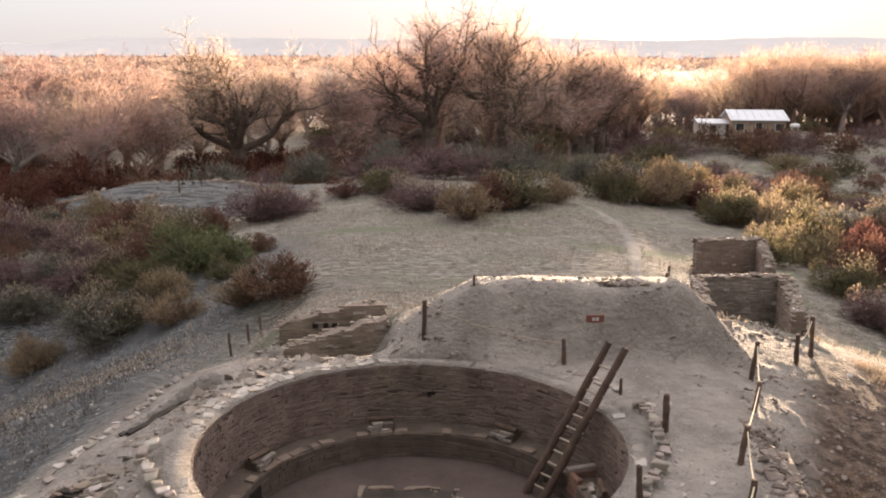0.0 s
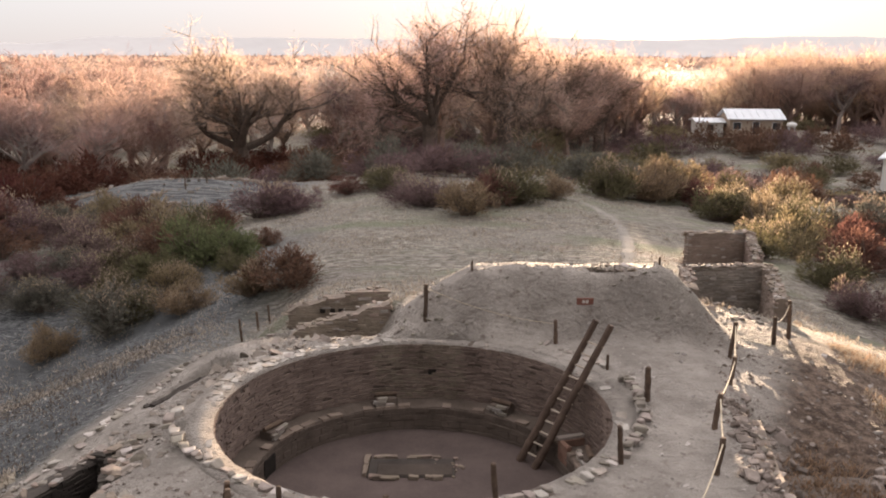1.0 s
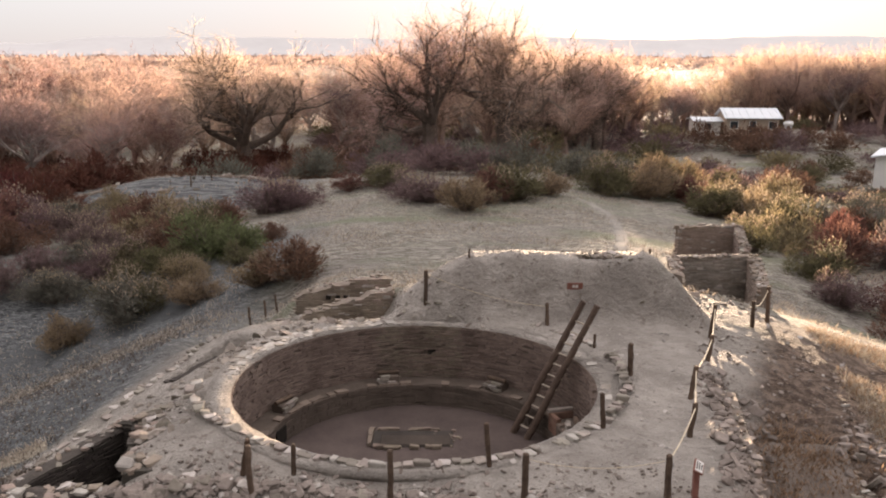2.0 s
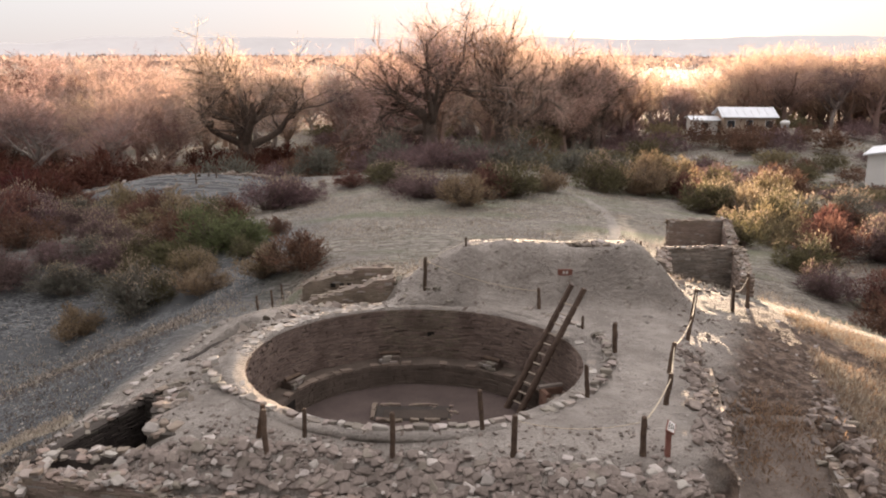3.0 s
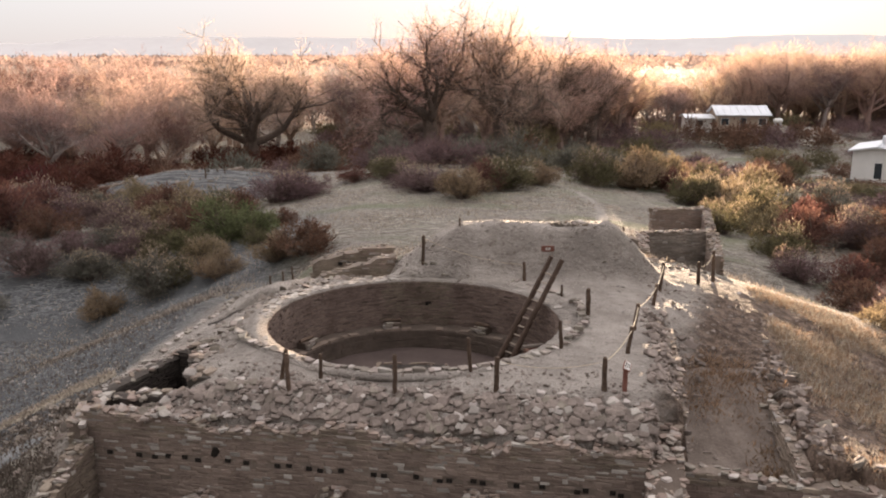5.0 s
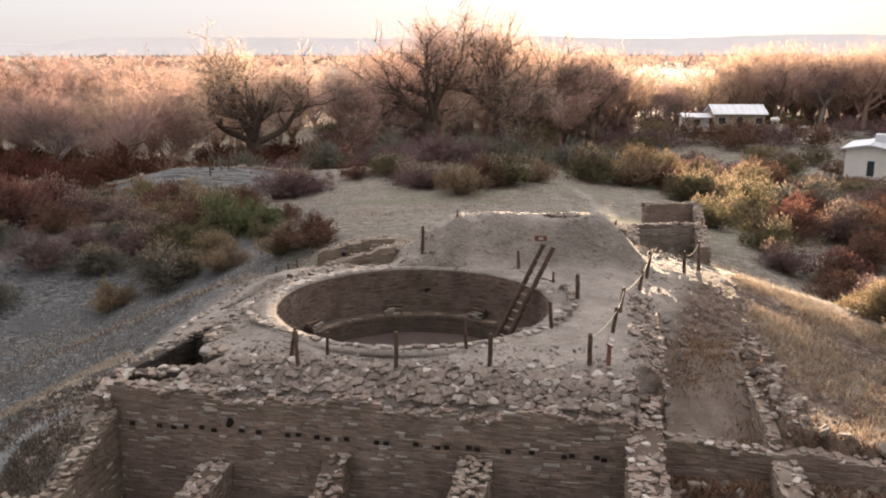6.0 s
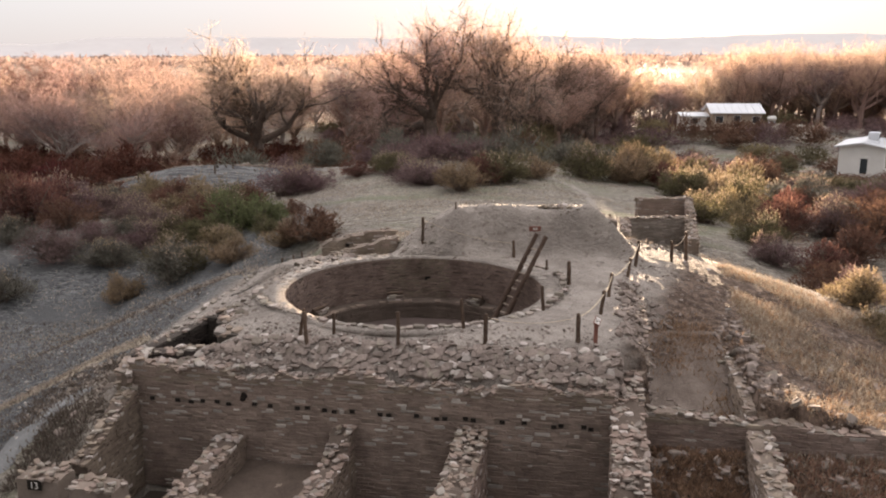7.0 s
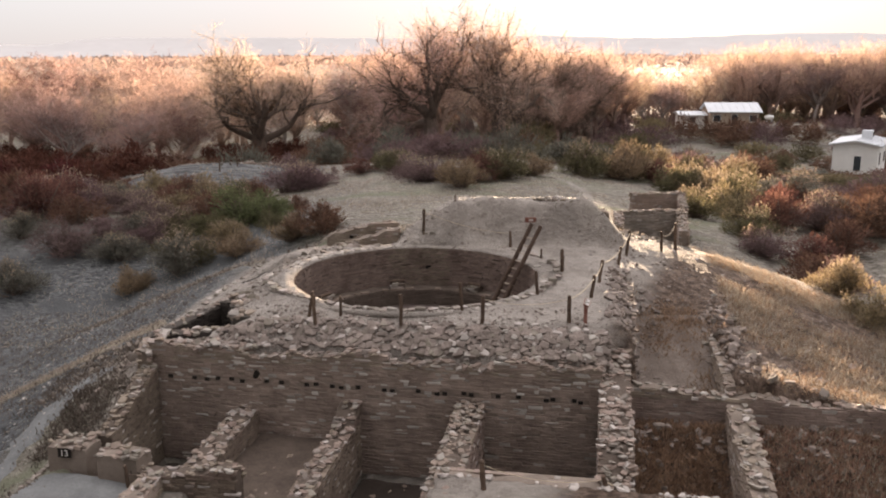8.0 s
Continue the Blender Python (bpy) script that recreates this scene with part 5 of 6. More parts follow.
def blades(rnd, roots, length, width, droop=0.0):
    """Narrow leaf or twig blades: roots are (point, way). Returns quads."""
    v, f = [], []
    for p, way in roots:
        l, w = length * rnd.choice((0.5, 0.7, 0.9, 1.1, 1.3, 1.9)), width * rnd.uniform(0.6, 1.4)
        side = way.cross(Vector((rnd.uniform(-1, 1), rnd.uniform(-1, 1), rnd.uniform(-1, 1))))
        if side.length < 1e-4:
            continue
        side = side.normalized() * w / 2
        tip = p + way * l - Vector((0, 0, droop * l))
        mid = p + way * (l * 0.5)
        n = len(v)
        v += [p - side * 0.4, mid - side, tip, mid + side]
        f.append((n, n + 1, n + 2, n + 3))
    return v, f


def bush_parts(seed, count, length, width, upright=0.5, lobes=7, spiky=0.0):
    """A shrub about 1 high and 1 wide: stems, and blades in uneven lobes."""
    rnd = random.Random(seed)
    sv, sf, roots = [], [], []
    clumps = []
    for _ in range(lobes * 2):
        a, r = rnd.uniform(0, 6.283), rnd.uniform(0.03, 0.42)
        top = rnd.uniform(0.35, 1.0) * (1 - 0.6 * r)
        clumps.append((Vector((r * math.cos(a), r * math.sin(a), top * 0.56)), rnd.uniform(0.07, 0.19), top * rnd.uniform(0.35, 0.5)))
    for c, w, h in clumps:
        for _ in range(3):
            end = c + Vector((rnd.gauss(0, w * 0.6), rnd.gauss(0, w * 0.6), rnd.uniform(-0.1, h)))
            foot = Vector((c.x * 0.2 + rnd.uniform(-0.04, 0.04), c.y * 0.2 + rnd.uniform(-0.04, 0.04), -0.03))
            bend = foot.lerp(end, 0.5) + Vector((rnd.uniform(-0.05, 0.05), rnd.uniform(-0.05, 0.05), 0.03))
            tube(sv, sf, [foot, bend, end], [0.012, 0.008, 0.003], 4)
    while len(roots) < count:
        c, w, h = rnd.choice(clumps)
        d = Vector((rnd.gauss(0, 1), rnd.gauss(0, 1), rnd.gauss(0.15, 1))).normalized()
        k = rnd.uniform(0.35, 1.0) ** 0.6
        p = c + Vector((d.x * w, d.y * w, d.z * h)) * k
        if p.z < 0.01:
            p.z = rnd.uniform(0.01, 0.12)
        way = (d * (1 - upright) + Vector((0, 0, upright)) + Vector((rnd.gauss(0, 0.3), rnd.gauss(0, 0.3), rnd.gauss(0, 0.2)))).normalized()
        roots.append((p, way))
    lv, lf = blades(rnd, roots, length, width)
    return sv, sf, lv, lf


def tree_parts(seed, tall, spread, trunk, levels, twigs, twig_len, twig_w, low=0.25, limbs=5, gnarl=0.5, sides=7):
    """A branching tree: wood and fine twigs."""
    rnd = random.Random(seed)
    v, f, roots = [], [], []

    def grow(p, way, length, radius, level):
        n = 4 if level < 2 else 3
        pts, radii = [p], [radius]
        for k in range(n):
            lift = 0.10 if level else 0.05
            way = (way + Vector((rnd.gauss(0, 0.22 * gnarl), rnd.gauss(0, 0.22 * gnarl), rnd.gauss(lift, 0.16 * gnarl)))).normalized()
            pts.append(pts[-1] + way * (length / n))
            radii.append(radius * (1 - 0.62 * (k + 1) / n))
        tube(v, f, pts, radii, max(3, sides - 2 * level))
        if level >= levels:
            for _ in range(twigs):
                k = rnd.randrange(1, len(pts))
                q = pts[k].lerp(pts[k - 1], rnd.random())
                d = (way + Vector((rnd.gauss(0, 0.8), rnd.gauss(0, 0.8), rnd.gauss(0.1, 0.6)))).normalized()
                roots.append((q + Vector((rnd.gauss(0, 0.25), rnd.gauss(0, 0.25), rnd.gauss(0, 0.2))) * twig_len, d))
            return
        for _ in range(rnd.randint(3, 4) if level else limbs):
            k = rnd.randrange(2 if level == 0 else 1, len(pts))
            q = pts[k].lerp(pts[k - 1], rnd.random() * 0.7)
            a = rnd.uniform(0, 6.283)
            out = Vector((math.cos(a), math.sin(a), rnd.uniform(-0.05, 0.8)))
            d = (way * 0.55 + out * spread).normalized()
            grow(q, d, length * rnd.uniform(0.58, 0.85), radii[k] * rnd.uniform(0.6, 0.85), level + 1)

    grow(Vector((0, 0, -0.2)), Vector((rnd.uniform(-0.12, 0.12), rnd.uniform(-0.12, 0.12), 1)).normalized(), tall * (low + 0.15), trunk, 0)
    top = max(p.z for p in v)
    scale = tall / top
    v = [p * scale for p in v]
    roots = [(p * scale, d) for p, d in roots]
    lv, lf = blades(rnd, roots, twig_len, twig_w)
    return v, f, lv, lf


def cottonwood_parts(seed, tall, wide):
    """An old cottonwood: a short stout trunk, limbs that spread wide and droop at their ends, and fine twigs."""
    rnd = random.Random(seed)
    v, f, roots = [], [], []

    def grow(p, way, length, radius, level):
        n = 5 if level < 2 else 3
        pts, radii = [p], [radius]
        for k in range(n):
            far = math.hypot(pts[-1].x, pts[-1].y) / wide
            way = (way + Vector((rnd.gauss(0, 0.24), rnd.gauss(0, 0.24), rnd.gauss(0.13 - 0.34 * far, 0.17)))).normalized()
            pts.append(pts[-1] + way * (length / n))
            radii.append(radius * (1 - 0.6 * (k + 1) / n))
        tube(v, f, pts, radii, max(3, 8 - 2 * level))
        if level == 3:
            for _ in range(30):
                k = rnd.randrange(1, len(pts))
                q = pts[k].lerp(pts[k - 1], rnd.random())
                d = (way + Vector((rnd.gauss(0, 0.8), rnd.gauss(0, 0.8), rnd.gauss(-0.05, 0.6)))).normalized()
                roots.append((q + Vector((rnd.gauss(0, 0.3), rnd.gauss(0, 0.3), rnd.gauss(0, 0.25))), d))
            return
        for _ in range((4, 4, 4)[level]):
            k = rnd.randrange(2 if level == 0 else 1, len(pts))
            q = pts[k].lerp(pts[k - 1], rnd.random() * 0.8)
            a = rnd.uniform(0, 6.283)
            d = (way * 0.8 + Vector((math.cos(a), math.sin(a), rnd.uniform(-0.35, 0.6))) * 0.85).normalized()
            grow(q, d, length * rnd.uniform(0.55, 0.8), max(0.03, radii[k] * rnd.uniform(0.55, 0.8)), level + 1)

    fork = Vector((rnd.uniform(-0.4, 0.4), rnd.uniform(-0.4, 0.4), 0.13 * tall))
    tube(v, f, [Vector((0, 0, -0.4)), fork * 0.5, fork], [0.75, 0.6, 0.55], 10)
    for k in range(8):
        a = 6.283 * k / 8 + rnd.uniform(-0.3, 0.3)
        rise = (0.25, 1.1, 0.5, 1.8)[k % 4]
        grow(fork - Vector((0, 0, rnd.uniform(0, 0.5))), Vector((math.cos(a), math.sin(a), rise)).normalized(), 0.46 * wide, rnd.uniform(0.24, 0.36), 0)
    lv, lf = blades(rnd, roots, 0.5, 0.026)
    pz, pr = max(p.z for p in v), np.percentile([math.hypot(p.x, p.y) for p in lv], 93)
    for p in v + lv:
        p.x, p.y, p.z = p.x * wide / pr, p.y * wide / pr, p.z * tall / pz
    return v, f, lv, lf


BUSH_KINDS = {
    "willow": (LEAF_WILLOW, "dense dark red willow thicket", "willow", 0.5, 0.10, 0.022),
    "sage": (LEAF_SAGE, "grey-green sagebrush with feathery upright sprigs", "sagebrush", 0.55, 0.11, 0.020),
    "olive": (LEAF_OLIVE, "olive-green desert shrub with dense fine twigs", "shrub", 0.5, 0.11, 0.022),
    "green": (LEAF_GREEN, "leafy green shrub among dry brush", "shrub", 0.5, 0.11, 0.024),
    "rust": (LEAF_RUST, "dark rusty-red shrub with dry fine leaves", "shrub", 0.45, 0.10, 0.022),
    "tan": (LEAF_TAN, "straw-tan rabbitbrush with dry seed heads", "rabbitbrush", 0.6, 0.11, 0.022),
    "mauve": (LEAF_MAUVE, "dusty mauve-grey leafless shrub", "shrub", 0.4, 0.12, 0.016),
}
BUSH_MESH = {}


def bush_mesh(kind, k):
    if (kind, k) not in BUSH_MESH:
        leaf, _, _, up, length, width = BUSH_KINDS[kind]
        sv, sf, lv, lf = bush_parts(100 + 17 * k + len(kind) * 5, 3400, length * 0.75, width * 0.72, up, 9 + k)
        rnd = random.Random(k)
        crown = [lv[q[2]] for q in lf]
        tips = sorted(crown, key=lambda p: -(p.z + 0.3 * math.hypot(p.x, p.y) + 0.3 * rnd.random()))[:300]
        roots = [(p, Vector((rnd.gauss(0, 0.25), rnd.gauss(0, 0.25), 1)).normalized()) for p in tips]
        hv, hf = blades(rnd, roots, 0.05, 0.013)
        BUSH_MESH[kind, k] = mesh_of("bush_stems", sv, sf, BARK), mesh_of("bush_leaves", lv, lf, leaf), mesh_of("bush_heads", hv, hf, LEAF_TIP)
    return BUSH_MESH[kind, k]


PLANT_RND = random.Random(31)


DISTANT = {}


def bush(kind, x, y, w, tall, group="shrubs round the ruin"):
    leaf, label, cat, *_ = BUSH_KINDS[kind]
    stems, leaves, heads = bush_mesh(kind, PLANT_RND.randrange(3))
    m = Matrix.Translation((x, y, height(x, y) - 0.03)) @ pose(0, 0, 0, 0, 0, PLANT_RND.uniform(0, 360)) @ Matrix.Diagonal((w * 1.12, w * 1.12, tall * 1.08, 1))
    thing = tagged(empty("shrub", m), label, cat, group)
    part("woody_base", stems, thing)
    part("foliage", leaves, thing)
    if kind in ("olive", "sage", "tan", "mauve") and PLANT_RND.random() < 0.75:
        tagged(part("seed_head_tuft", heads, thing, "pale dry seed heads"), kind="stuff")


def far_brush(kind, x, y, w, tall):
    """One clump of the distant brush belts, which become one mesh for each sort of brush."""
    m = Matrix.Translation((x, y, height(x, y) - 0.03)) @ pose(0, 0, 0, 0, 0, PLANT_RND.uniform(0, 360)) @ Matrix.Diagonal((w * 1.12, w * 1.12, tall * 1.08, 1))
    DISTANT.setdefault(kind, []).append(np.array(m))


def build_far_brush():
    for kind, places in DISTANT.items():
        leaf, _, _, up, length, width = BUSH_KINDS[kind]
        shapes = []
        for k in range(4):
            _, _, lv, lf = bush_parts(300 + 13 * k + len(kind), 1500, length * 0.95, width * 0.95, up, 10 + k)
            shapes.append((np.array([tuple(p) for p in lv]), np.array(lf)))
        vs, fs, at = [], [], 0
        for n, m in enumerate(places):
            v, f = shapes[n % 4]
            vs.append(v @ m[:3, :3].T + m[:3, 3])
            fs.append(f + at)
            at += len(v)
        tagged(new("brush_belt", quick_mesh("brush_belt", np.concatenate(vs), np.concatenate(fs), leaf)),
               "dense far belt of " + {"willow": "dark red willow thicket", "sage": "grey-green sage", "olive": "olive-green brush", "rust": "rusty-red willow brush", "tan": "straw-tan brush", "mauve": "dusty mauve brush"}[kind], "brush", kind="stuff")


def build_bushes():
    for kind, x, y, w, tall in (
            ("tan", -16.9, 19.6, 2.1, 1.6), ("sage", -14.2, 20.2, 3.4, 2.2), ("olive", -12.9, 20.6, 2.0, 1.6), ("tan", -10.7, 19.7, 2.1, 1.5), ("tan", -7.3, 18.3, 2.2, 1.6),
            ("rust", -5.8, 18.2, 2.7, 1.9), ("sage", -18.7, 23.7, 2.2, 1.6), ("olive", -13.7, 25.4, 3.0, 2.0), ("mauve", -17.4, 29.8, 3.3, 2.1), ("green", -12.0, 27.4, 3.6, 2.8),
            ("green", -10.3, 26.6, 2.6, 2.0), ("tan", -23.3, 43.6, 3.6, 2.3), ("rust", -19.0, 38.5, 3.8, 2.6), ("tan", -16.9, 34.8, 4.6, 2.9), ("olive", -14.2, 33.5, 3.6, 2.5),
            ("rust", -8.9, 29.1, 1.4, 1.25), ("mauve", -11.6, 41.3, 4.6, 2.8), ("mauve", -9.8, 42.6, 3.2, 2.2), ("olive", -3.5, 46.3, 3.3, 2.1), ("rust", -6.2, 46.8, 2.6, 1.5),
            ("mauve", -0.2, 39.7, 4.4, 2.2), ("tan", 2.2, 35.8, 3.3, 2.4), ("olive", 5.5, 40.9, 4.3, 2.9), ("rust", 3.6, 39.5, 3.4, 2.4), ("olive", 13.0, 48.6, 4.0, 3.2),
            ("tan", 16.6, 50.5, 4.2, 3.4), ("tan", 18.6, 54.0, 4.6, 3.8), ("tan", 21.5, 56.0, 4.4, 3.6), ("mauve", 24.5, 55.5, 4.6, 3.2), ("tan", 20.6, 31.5, 3.4, 2.6),
            ("olive", 17.6, 29.2, 3.0, 2.3), ("olive", 22.3, 36.0, 4.2, 3.2), ("rust", 24.5, 33.0, 3.6, 3.0), ("rust", 22.6, 28.0, 3.4, 2.6), ("mauve", -20.9, 27.6, 2.7, 1.6),
            ("sage", -19.4, 28.4, 2.2, 1.5), ("mauve", -25.0, 36.0, 3.6, 2.1), ("rust", -27.0, 44.5, 3.6, 2.1), ("tan", 17.4, 7.0, 2.3, 1.6), ("tan", 17.2, 3.4, 1.9, 1.5),
            ("mauve", 19.2, 11.0, 2.6, 1.8), ("rust", 20.2, 15.5, 3.0, 2.0), ("mauve", 18.9, 20.0, 2.6, 1.9), ("olive", 19.6, 24.0, 2.8, 2.1), ("rust", 21.6, 19.5, 3.0, 2.2),
            ("sage", -23.4, 19.4, 2.8, 2.1), ("mauve", -22.8, 24.6, 3.4, 2.4), ("sage", -19.4, 24.3, 2.6, 1.6), ("sage", -26.6, 27.5, 2.4, 1.9), ("olive", -16.0, 27.0, 2.6, 1.9),
            ("mauve", -20.5, 33.5, 3.2, 2.0), ("rust", -24.5, 31.5, 3.2, 2.2), ("mauve", -28.5, 33.0, 3.4, 2.3),
            ("olive", -15.2, 23.0, 2.6, 1.9), ("tan", -12.2, 23.2, 2.2, 1.6), ("mauve", -17.6, 26.2, 2.8, 1.9), ("rust", -14.8, 29.6, 3.2, 2.2), ("olive", -9.6, 24.4, 1.8, 1.3),
            ("rust", -18.8, 35.6, 3.6, 2.4), ("mauve", -22.6, 36.6, 3.4, 2.1), ("tan", -20.6, 40.6, 3.2, 1.7), ("sage", -24.8, 40.6, 3.2, 1.9), ("rust", -13.4, 36.6, 3.2, 2.2),
            ("mauve", -29.6, 38.6, 3.6, 2.3), ("rust", -32.5, 44.0, 3.8, 2.5), ("tan", 8.0, 43.5, 2.8, 1.9), ("mauve", -1.8, 42.6, 3.2, 2.0), ("rust", 24.6, 22.6, 3.2, 2.3),
            ("mauve", 25.8, 28.4, 3.4, 2.6), ("rust", 27.0, 36.6, 4.0, 2.4), ("tan", 23.0, 42.0, 3.8, 2.8), ("olive", 20.4, 45.0, 3.6, 2.8)):
        bush(kind, x, y, w * 1.15, tall)


build_bushes()


def clear_of(spots, x, y, gap):
    for a, b in spots:
        if (a - x) ** 2 + (b - y) ** 2 < gap * gap:
            return False
    spots.append((x, y))
    return True


def build_brush():
    """The belt of rusty and grey brush between plain and woods."""
    rnd, spots, made = random.Random(52), [], 0
    tries = 0
    while made < 270 and tries < 6000:
        tries += 1
        y = rnd.uniform(24, 104)
        x = rnd.uniform(-0.68 * (y + 30) - 4, 0.62 * (y + 30) + 4)
        edge_w = -24 - 0.15 * (y - 30) if y < 44 else (-27 if y < 60 else 999)
        edge_e = 24 if y < 45 else (14 if y < 52 else -999)
        inner = edge_w < x < edge_e
        if y < 60 and inner:
            continue
        if -27 < x < 12 and y < 54:
            continue
        if ((x + 20.5) / 10) ** 2 + ((y - 52) / 8) ** 2 < 1:
            continue
        if 40 < x < 56 and 61 < y < 78 or 34 < x < 62 and 112 < y:
            continue
        if x > 25 and y > 85 and rnd.random() < 0.5:
            continue
        if not clear_of(spots, x, y, 1.9 if y < 60 else 2.4):
            continue
        kind = rnd.choice(("rust", "rust", "rust", "mauve", "mauve", "sage") if x < 8 else ("rust", "rust", "tan", "olive", "mauve", "sage"))
        if x < -20 and y > 40 and rnd.random() < 0.75:
            kind = "willow"
        w = rnd.uniform(3.4, 6.0)
        cap = 3.0 if x > 15 else 3.8
        if 40 < y < 68 and 0.38 < (x - 1) / (y + 28) < 0.55:
            cap = 1.2
        (bush if y < 52 else far_brush)(kind, x, y, w, min(cap, w * rnd.uniform(0.5, 0.75)))
        made += 1


build_brush()
for bx, by, bw, bt in ((45.0, 117.0, 5.0, 2.8), (49.0, 118.5, 5.2, 2.9), (53.0, 119.0, 5.0, 2.6), (57.5, 118.0, 5.4, 2.8), (41.5, 119.5, 5.0, 3.2), (47.0, 112.0, 5.2, 2.8), (52.0, 111.0, 5.4, 3.0), (60.5, 113.0, 5.6, 3.2)):
    far_brush("rust" if bx % 2 else "mauve", bx, by, bw * 1.15, bt * 1.5)


def build_underbrush():
    """Thickets under the far trees east of the old cottonwoods."""
    rnd, spots = random.Random(71), []
    for _ in range(900):
        y = rnd.uniform(86, 165)
        x = rnd.uniform(-20, 0.62 * (y + 30))
        if 40 < x < 64 and 104 < y < 138 or 38 < x < 60 and y < 104 or len(spots) > 105 or not clear_of(spots, x, y, 4.0):
            continue
        w = rnd.uniform(4.5, 8.0)
        far_brush(rnd.choice(("rust", "tan", "mauve", "mauve", "olive")), x, y, w, w * rnd.uniform(0.4, 0.6))


build_underbrush()
build_far_brush()


def tree_thing(name, meshes, x, y, size, label, cat, group, turn, broad=1.0):
    m = Matrix.Translation((x, y, height(x, y) - 0.1)) @ pose(0, 0, 0, 0, 0, turn) @ Matrix.Diagonal((size * broad, size * broad, size, 1))
    thing = tagged(empty(name, m), label, cat, group)
    part("trunk", meshes[0], thing)
    part("crown", meshes[1], thing)
    return thing


def build_trees():
    rnd = random.Random(8)
    # spreading old cottonwoods
    big = []
    for seed, tall, wide in ((71, 19.6, 10.5), (5, 20.6, 9.6), (15, 19.4, 9.0)):
        v, f, lv, lf = cottonwood_parts(seed, tall, wide)
        big.append((mesh_of("cottonwood_wood", v, f, BARK), mesh_of("cottonwood_twigs", lv, lf, LEAF_OLD)))
    olds = ((-24.6, 93.0), (-0.6, 86.0), (8.8, 90.0))
    tree_thing("cottonwood", big[0], *olds[0], 1.0, "spreading old cottonwood with dark twisted limbs and sparse leaves", "tree", "old cottonwoods", 20)
    tree_thing("cottonwood", big[1], *olds[1], 1.0, "spreading old cottonwood with bare forked limbs against the sky", "tree", "old cottonwoods", 140)
    tree_thing("cottonwood", big[2], *olds[2], 1.0, "spreading old cottonwood with bare forked limbs against the sky", "tree", "old cottonwoods", 250)
    v, f, lv, lf = tree_parts(23, 11.5, 0.7, 0.34, 4, 5, 0.9, 0.03, 0.22, 5, 0.8, 7)
    bare = mesh_of("bare_tree_wood", v, f, PALE_TWIG), mesh_of("bare_tree_twigs", lv, lf, PALE_TWIG)
    for x, y, size, turn in ((-50.0, 92.0, 1.0, 60), (5.7, 128.0, 1.72, 160), (10.8, 130.0, 1.6, 20), (92.0, 175.0, 1.2, 200), (-70.0, 100.0, 1.05, 310)):
        tree_thing("bare_tree", bare, x, y, size, "leafless grey tree with upright branches", "tree", "bare trees", turn)
    # added cottonwoods, placed to block the low sun from the plain
    for x, y, size, turn in ((18.5, 116.0, 0.88, 70), (25.5, 122.0, 0.84, 190), (13.0, 118.0, 0.86, 300)):
        tree_thing("cottonwood", big[int(turn) % 3], x, y, size, "spreading old cottonwood with bare forked limbs against the sky", "tree", "old cottonwoods", turn)
    # riverside woods
    kinds = []
    for seed, leaf, wood in ((41, LEAF_PINK, TWIG), (42, LEAF_RUST, TWIG), (43, LEAF_PINK, PALE_TWIG), (44, LEAF_TREE, TWIG), (45, LEAF_MAUVE, PALE_TWIG)):
        v, f, lv, lf = tree_parts(seed, 9.0, 1.1, 0.16, 3, 50, 0.46, 0.025, 0.10, 8, 0.8, 5)
        kinds.append((mesh_of("woods_wood", v, f, wood), mesh_of("woods_twigs", lv, lf, leaf)))
    # added trees that keep the low sun off the kiva rim and plain
    for x, y, size in ((20.5, 125.0, 1.65), (24.0, 128.0, 1.7), (27.5, 126.0, 1.65), (31.0, 129.0, 1.7), (34.0, 133.0, 1.65), (25.5, 134.0, 1.7), (29.5, 137.0, 1.7), (18.0, 131.0, 1.6), (22.0, 140.0, 1.7)):
        tree_thing("riverside_tree", kinds[(0, 3, 4)[int(x) % 3]], x, y, size, "slender winter tree with a fuzzy reddish crown of twigs", "tree", "riverside woods", rnd.uniform(0, 360), rnd.uniform(0.95, 1.25))
    belt = []
    for _ in range(700):
        y = rnd.uniform(143, 182)
        x = rnd.uniform(16, 0.56 * (y + 30))
        if not clear_of(belt, x, y, 5.2):
            continue
        # trees in this lane stay low so sun reaches the eastern bank
        lane = abs(x - 0.231 * y - 9) < 12
        if lane and rnd.random() < 0.5:
            continue
        size = rnd.uniform(1.1, 1.35) if lane else rnd.uniform(1.65, 2.05)
        tree_thing("riverside_tree", kinds[rnd.choice((0, 3, 3, 4))], x, y, size, "tall winter tree with a fuzzy tan crown behind the houses", "tree", "riverside woods", rnd.uniform(0, 360), rnd.uniform(0.8, 1.15))
    spots, made, tries = [], 0, 0
    while made < 180 and tries < 9000:
        tries += 1
        y = 72 + 110 * rnd.random() ** 1.5
        x = rnd.uniform(-0.6 * (y + 30) - 4, 0.6 * (y + 30) + 4)
        if x > -14 and y < 92 or x > 14 and y < 108 or 22 < x < 80 and y < 140:
            continue
        if any(abs(x - ox * y / oy) < 10 and y < oy + 3 for ox, oy in olds):
            continue
        if not clear_of(spots, x, y, 3.4):
            continue
        size = rnd.choice((0.65, 0.8, 0.95, 1.1, 1.25, 1.45)) * rnd.uniform(0.9, 1.1) * (1.0 if y < 120 else 1.25)
        if x < 12:
            size = rnd.uniform(0.95, 1.55) * (1.0 if y < 110 else 1.15)
        # height capped below the sun's line to the eastern bank
        if abs(x - 0.231 * y - 12) < 9:
            size = min(size, ((y - 5) * 0.055 + 4) / 10)
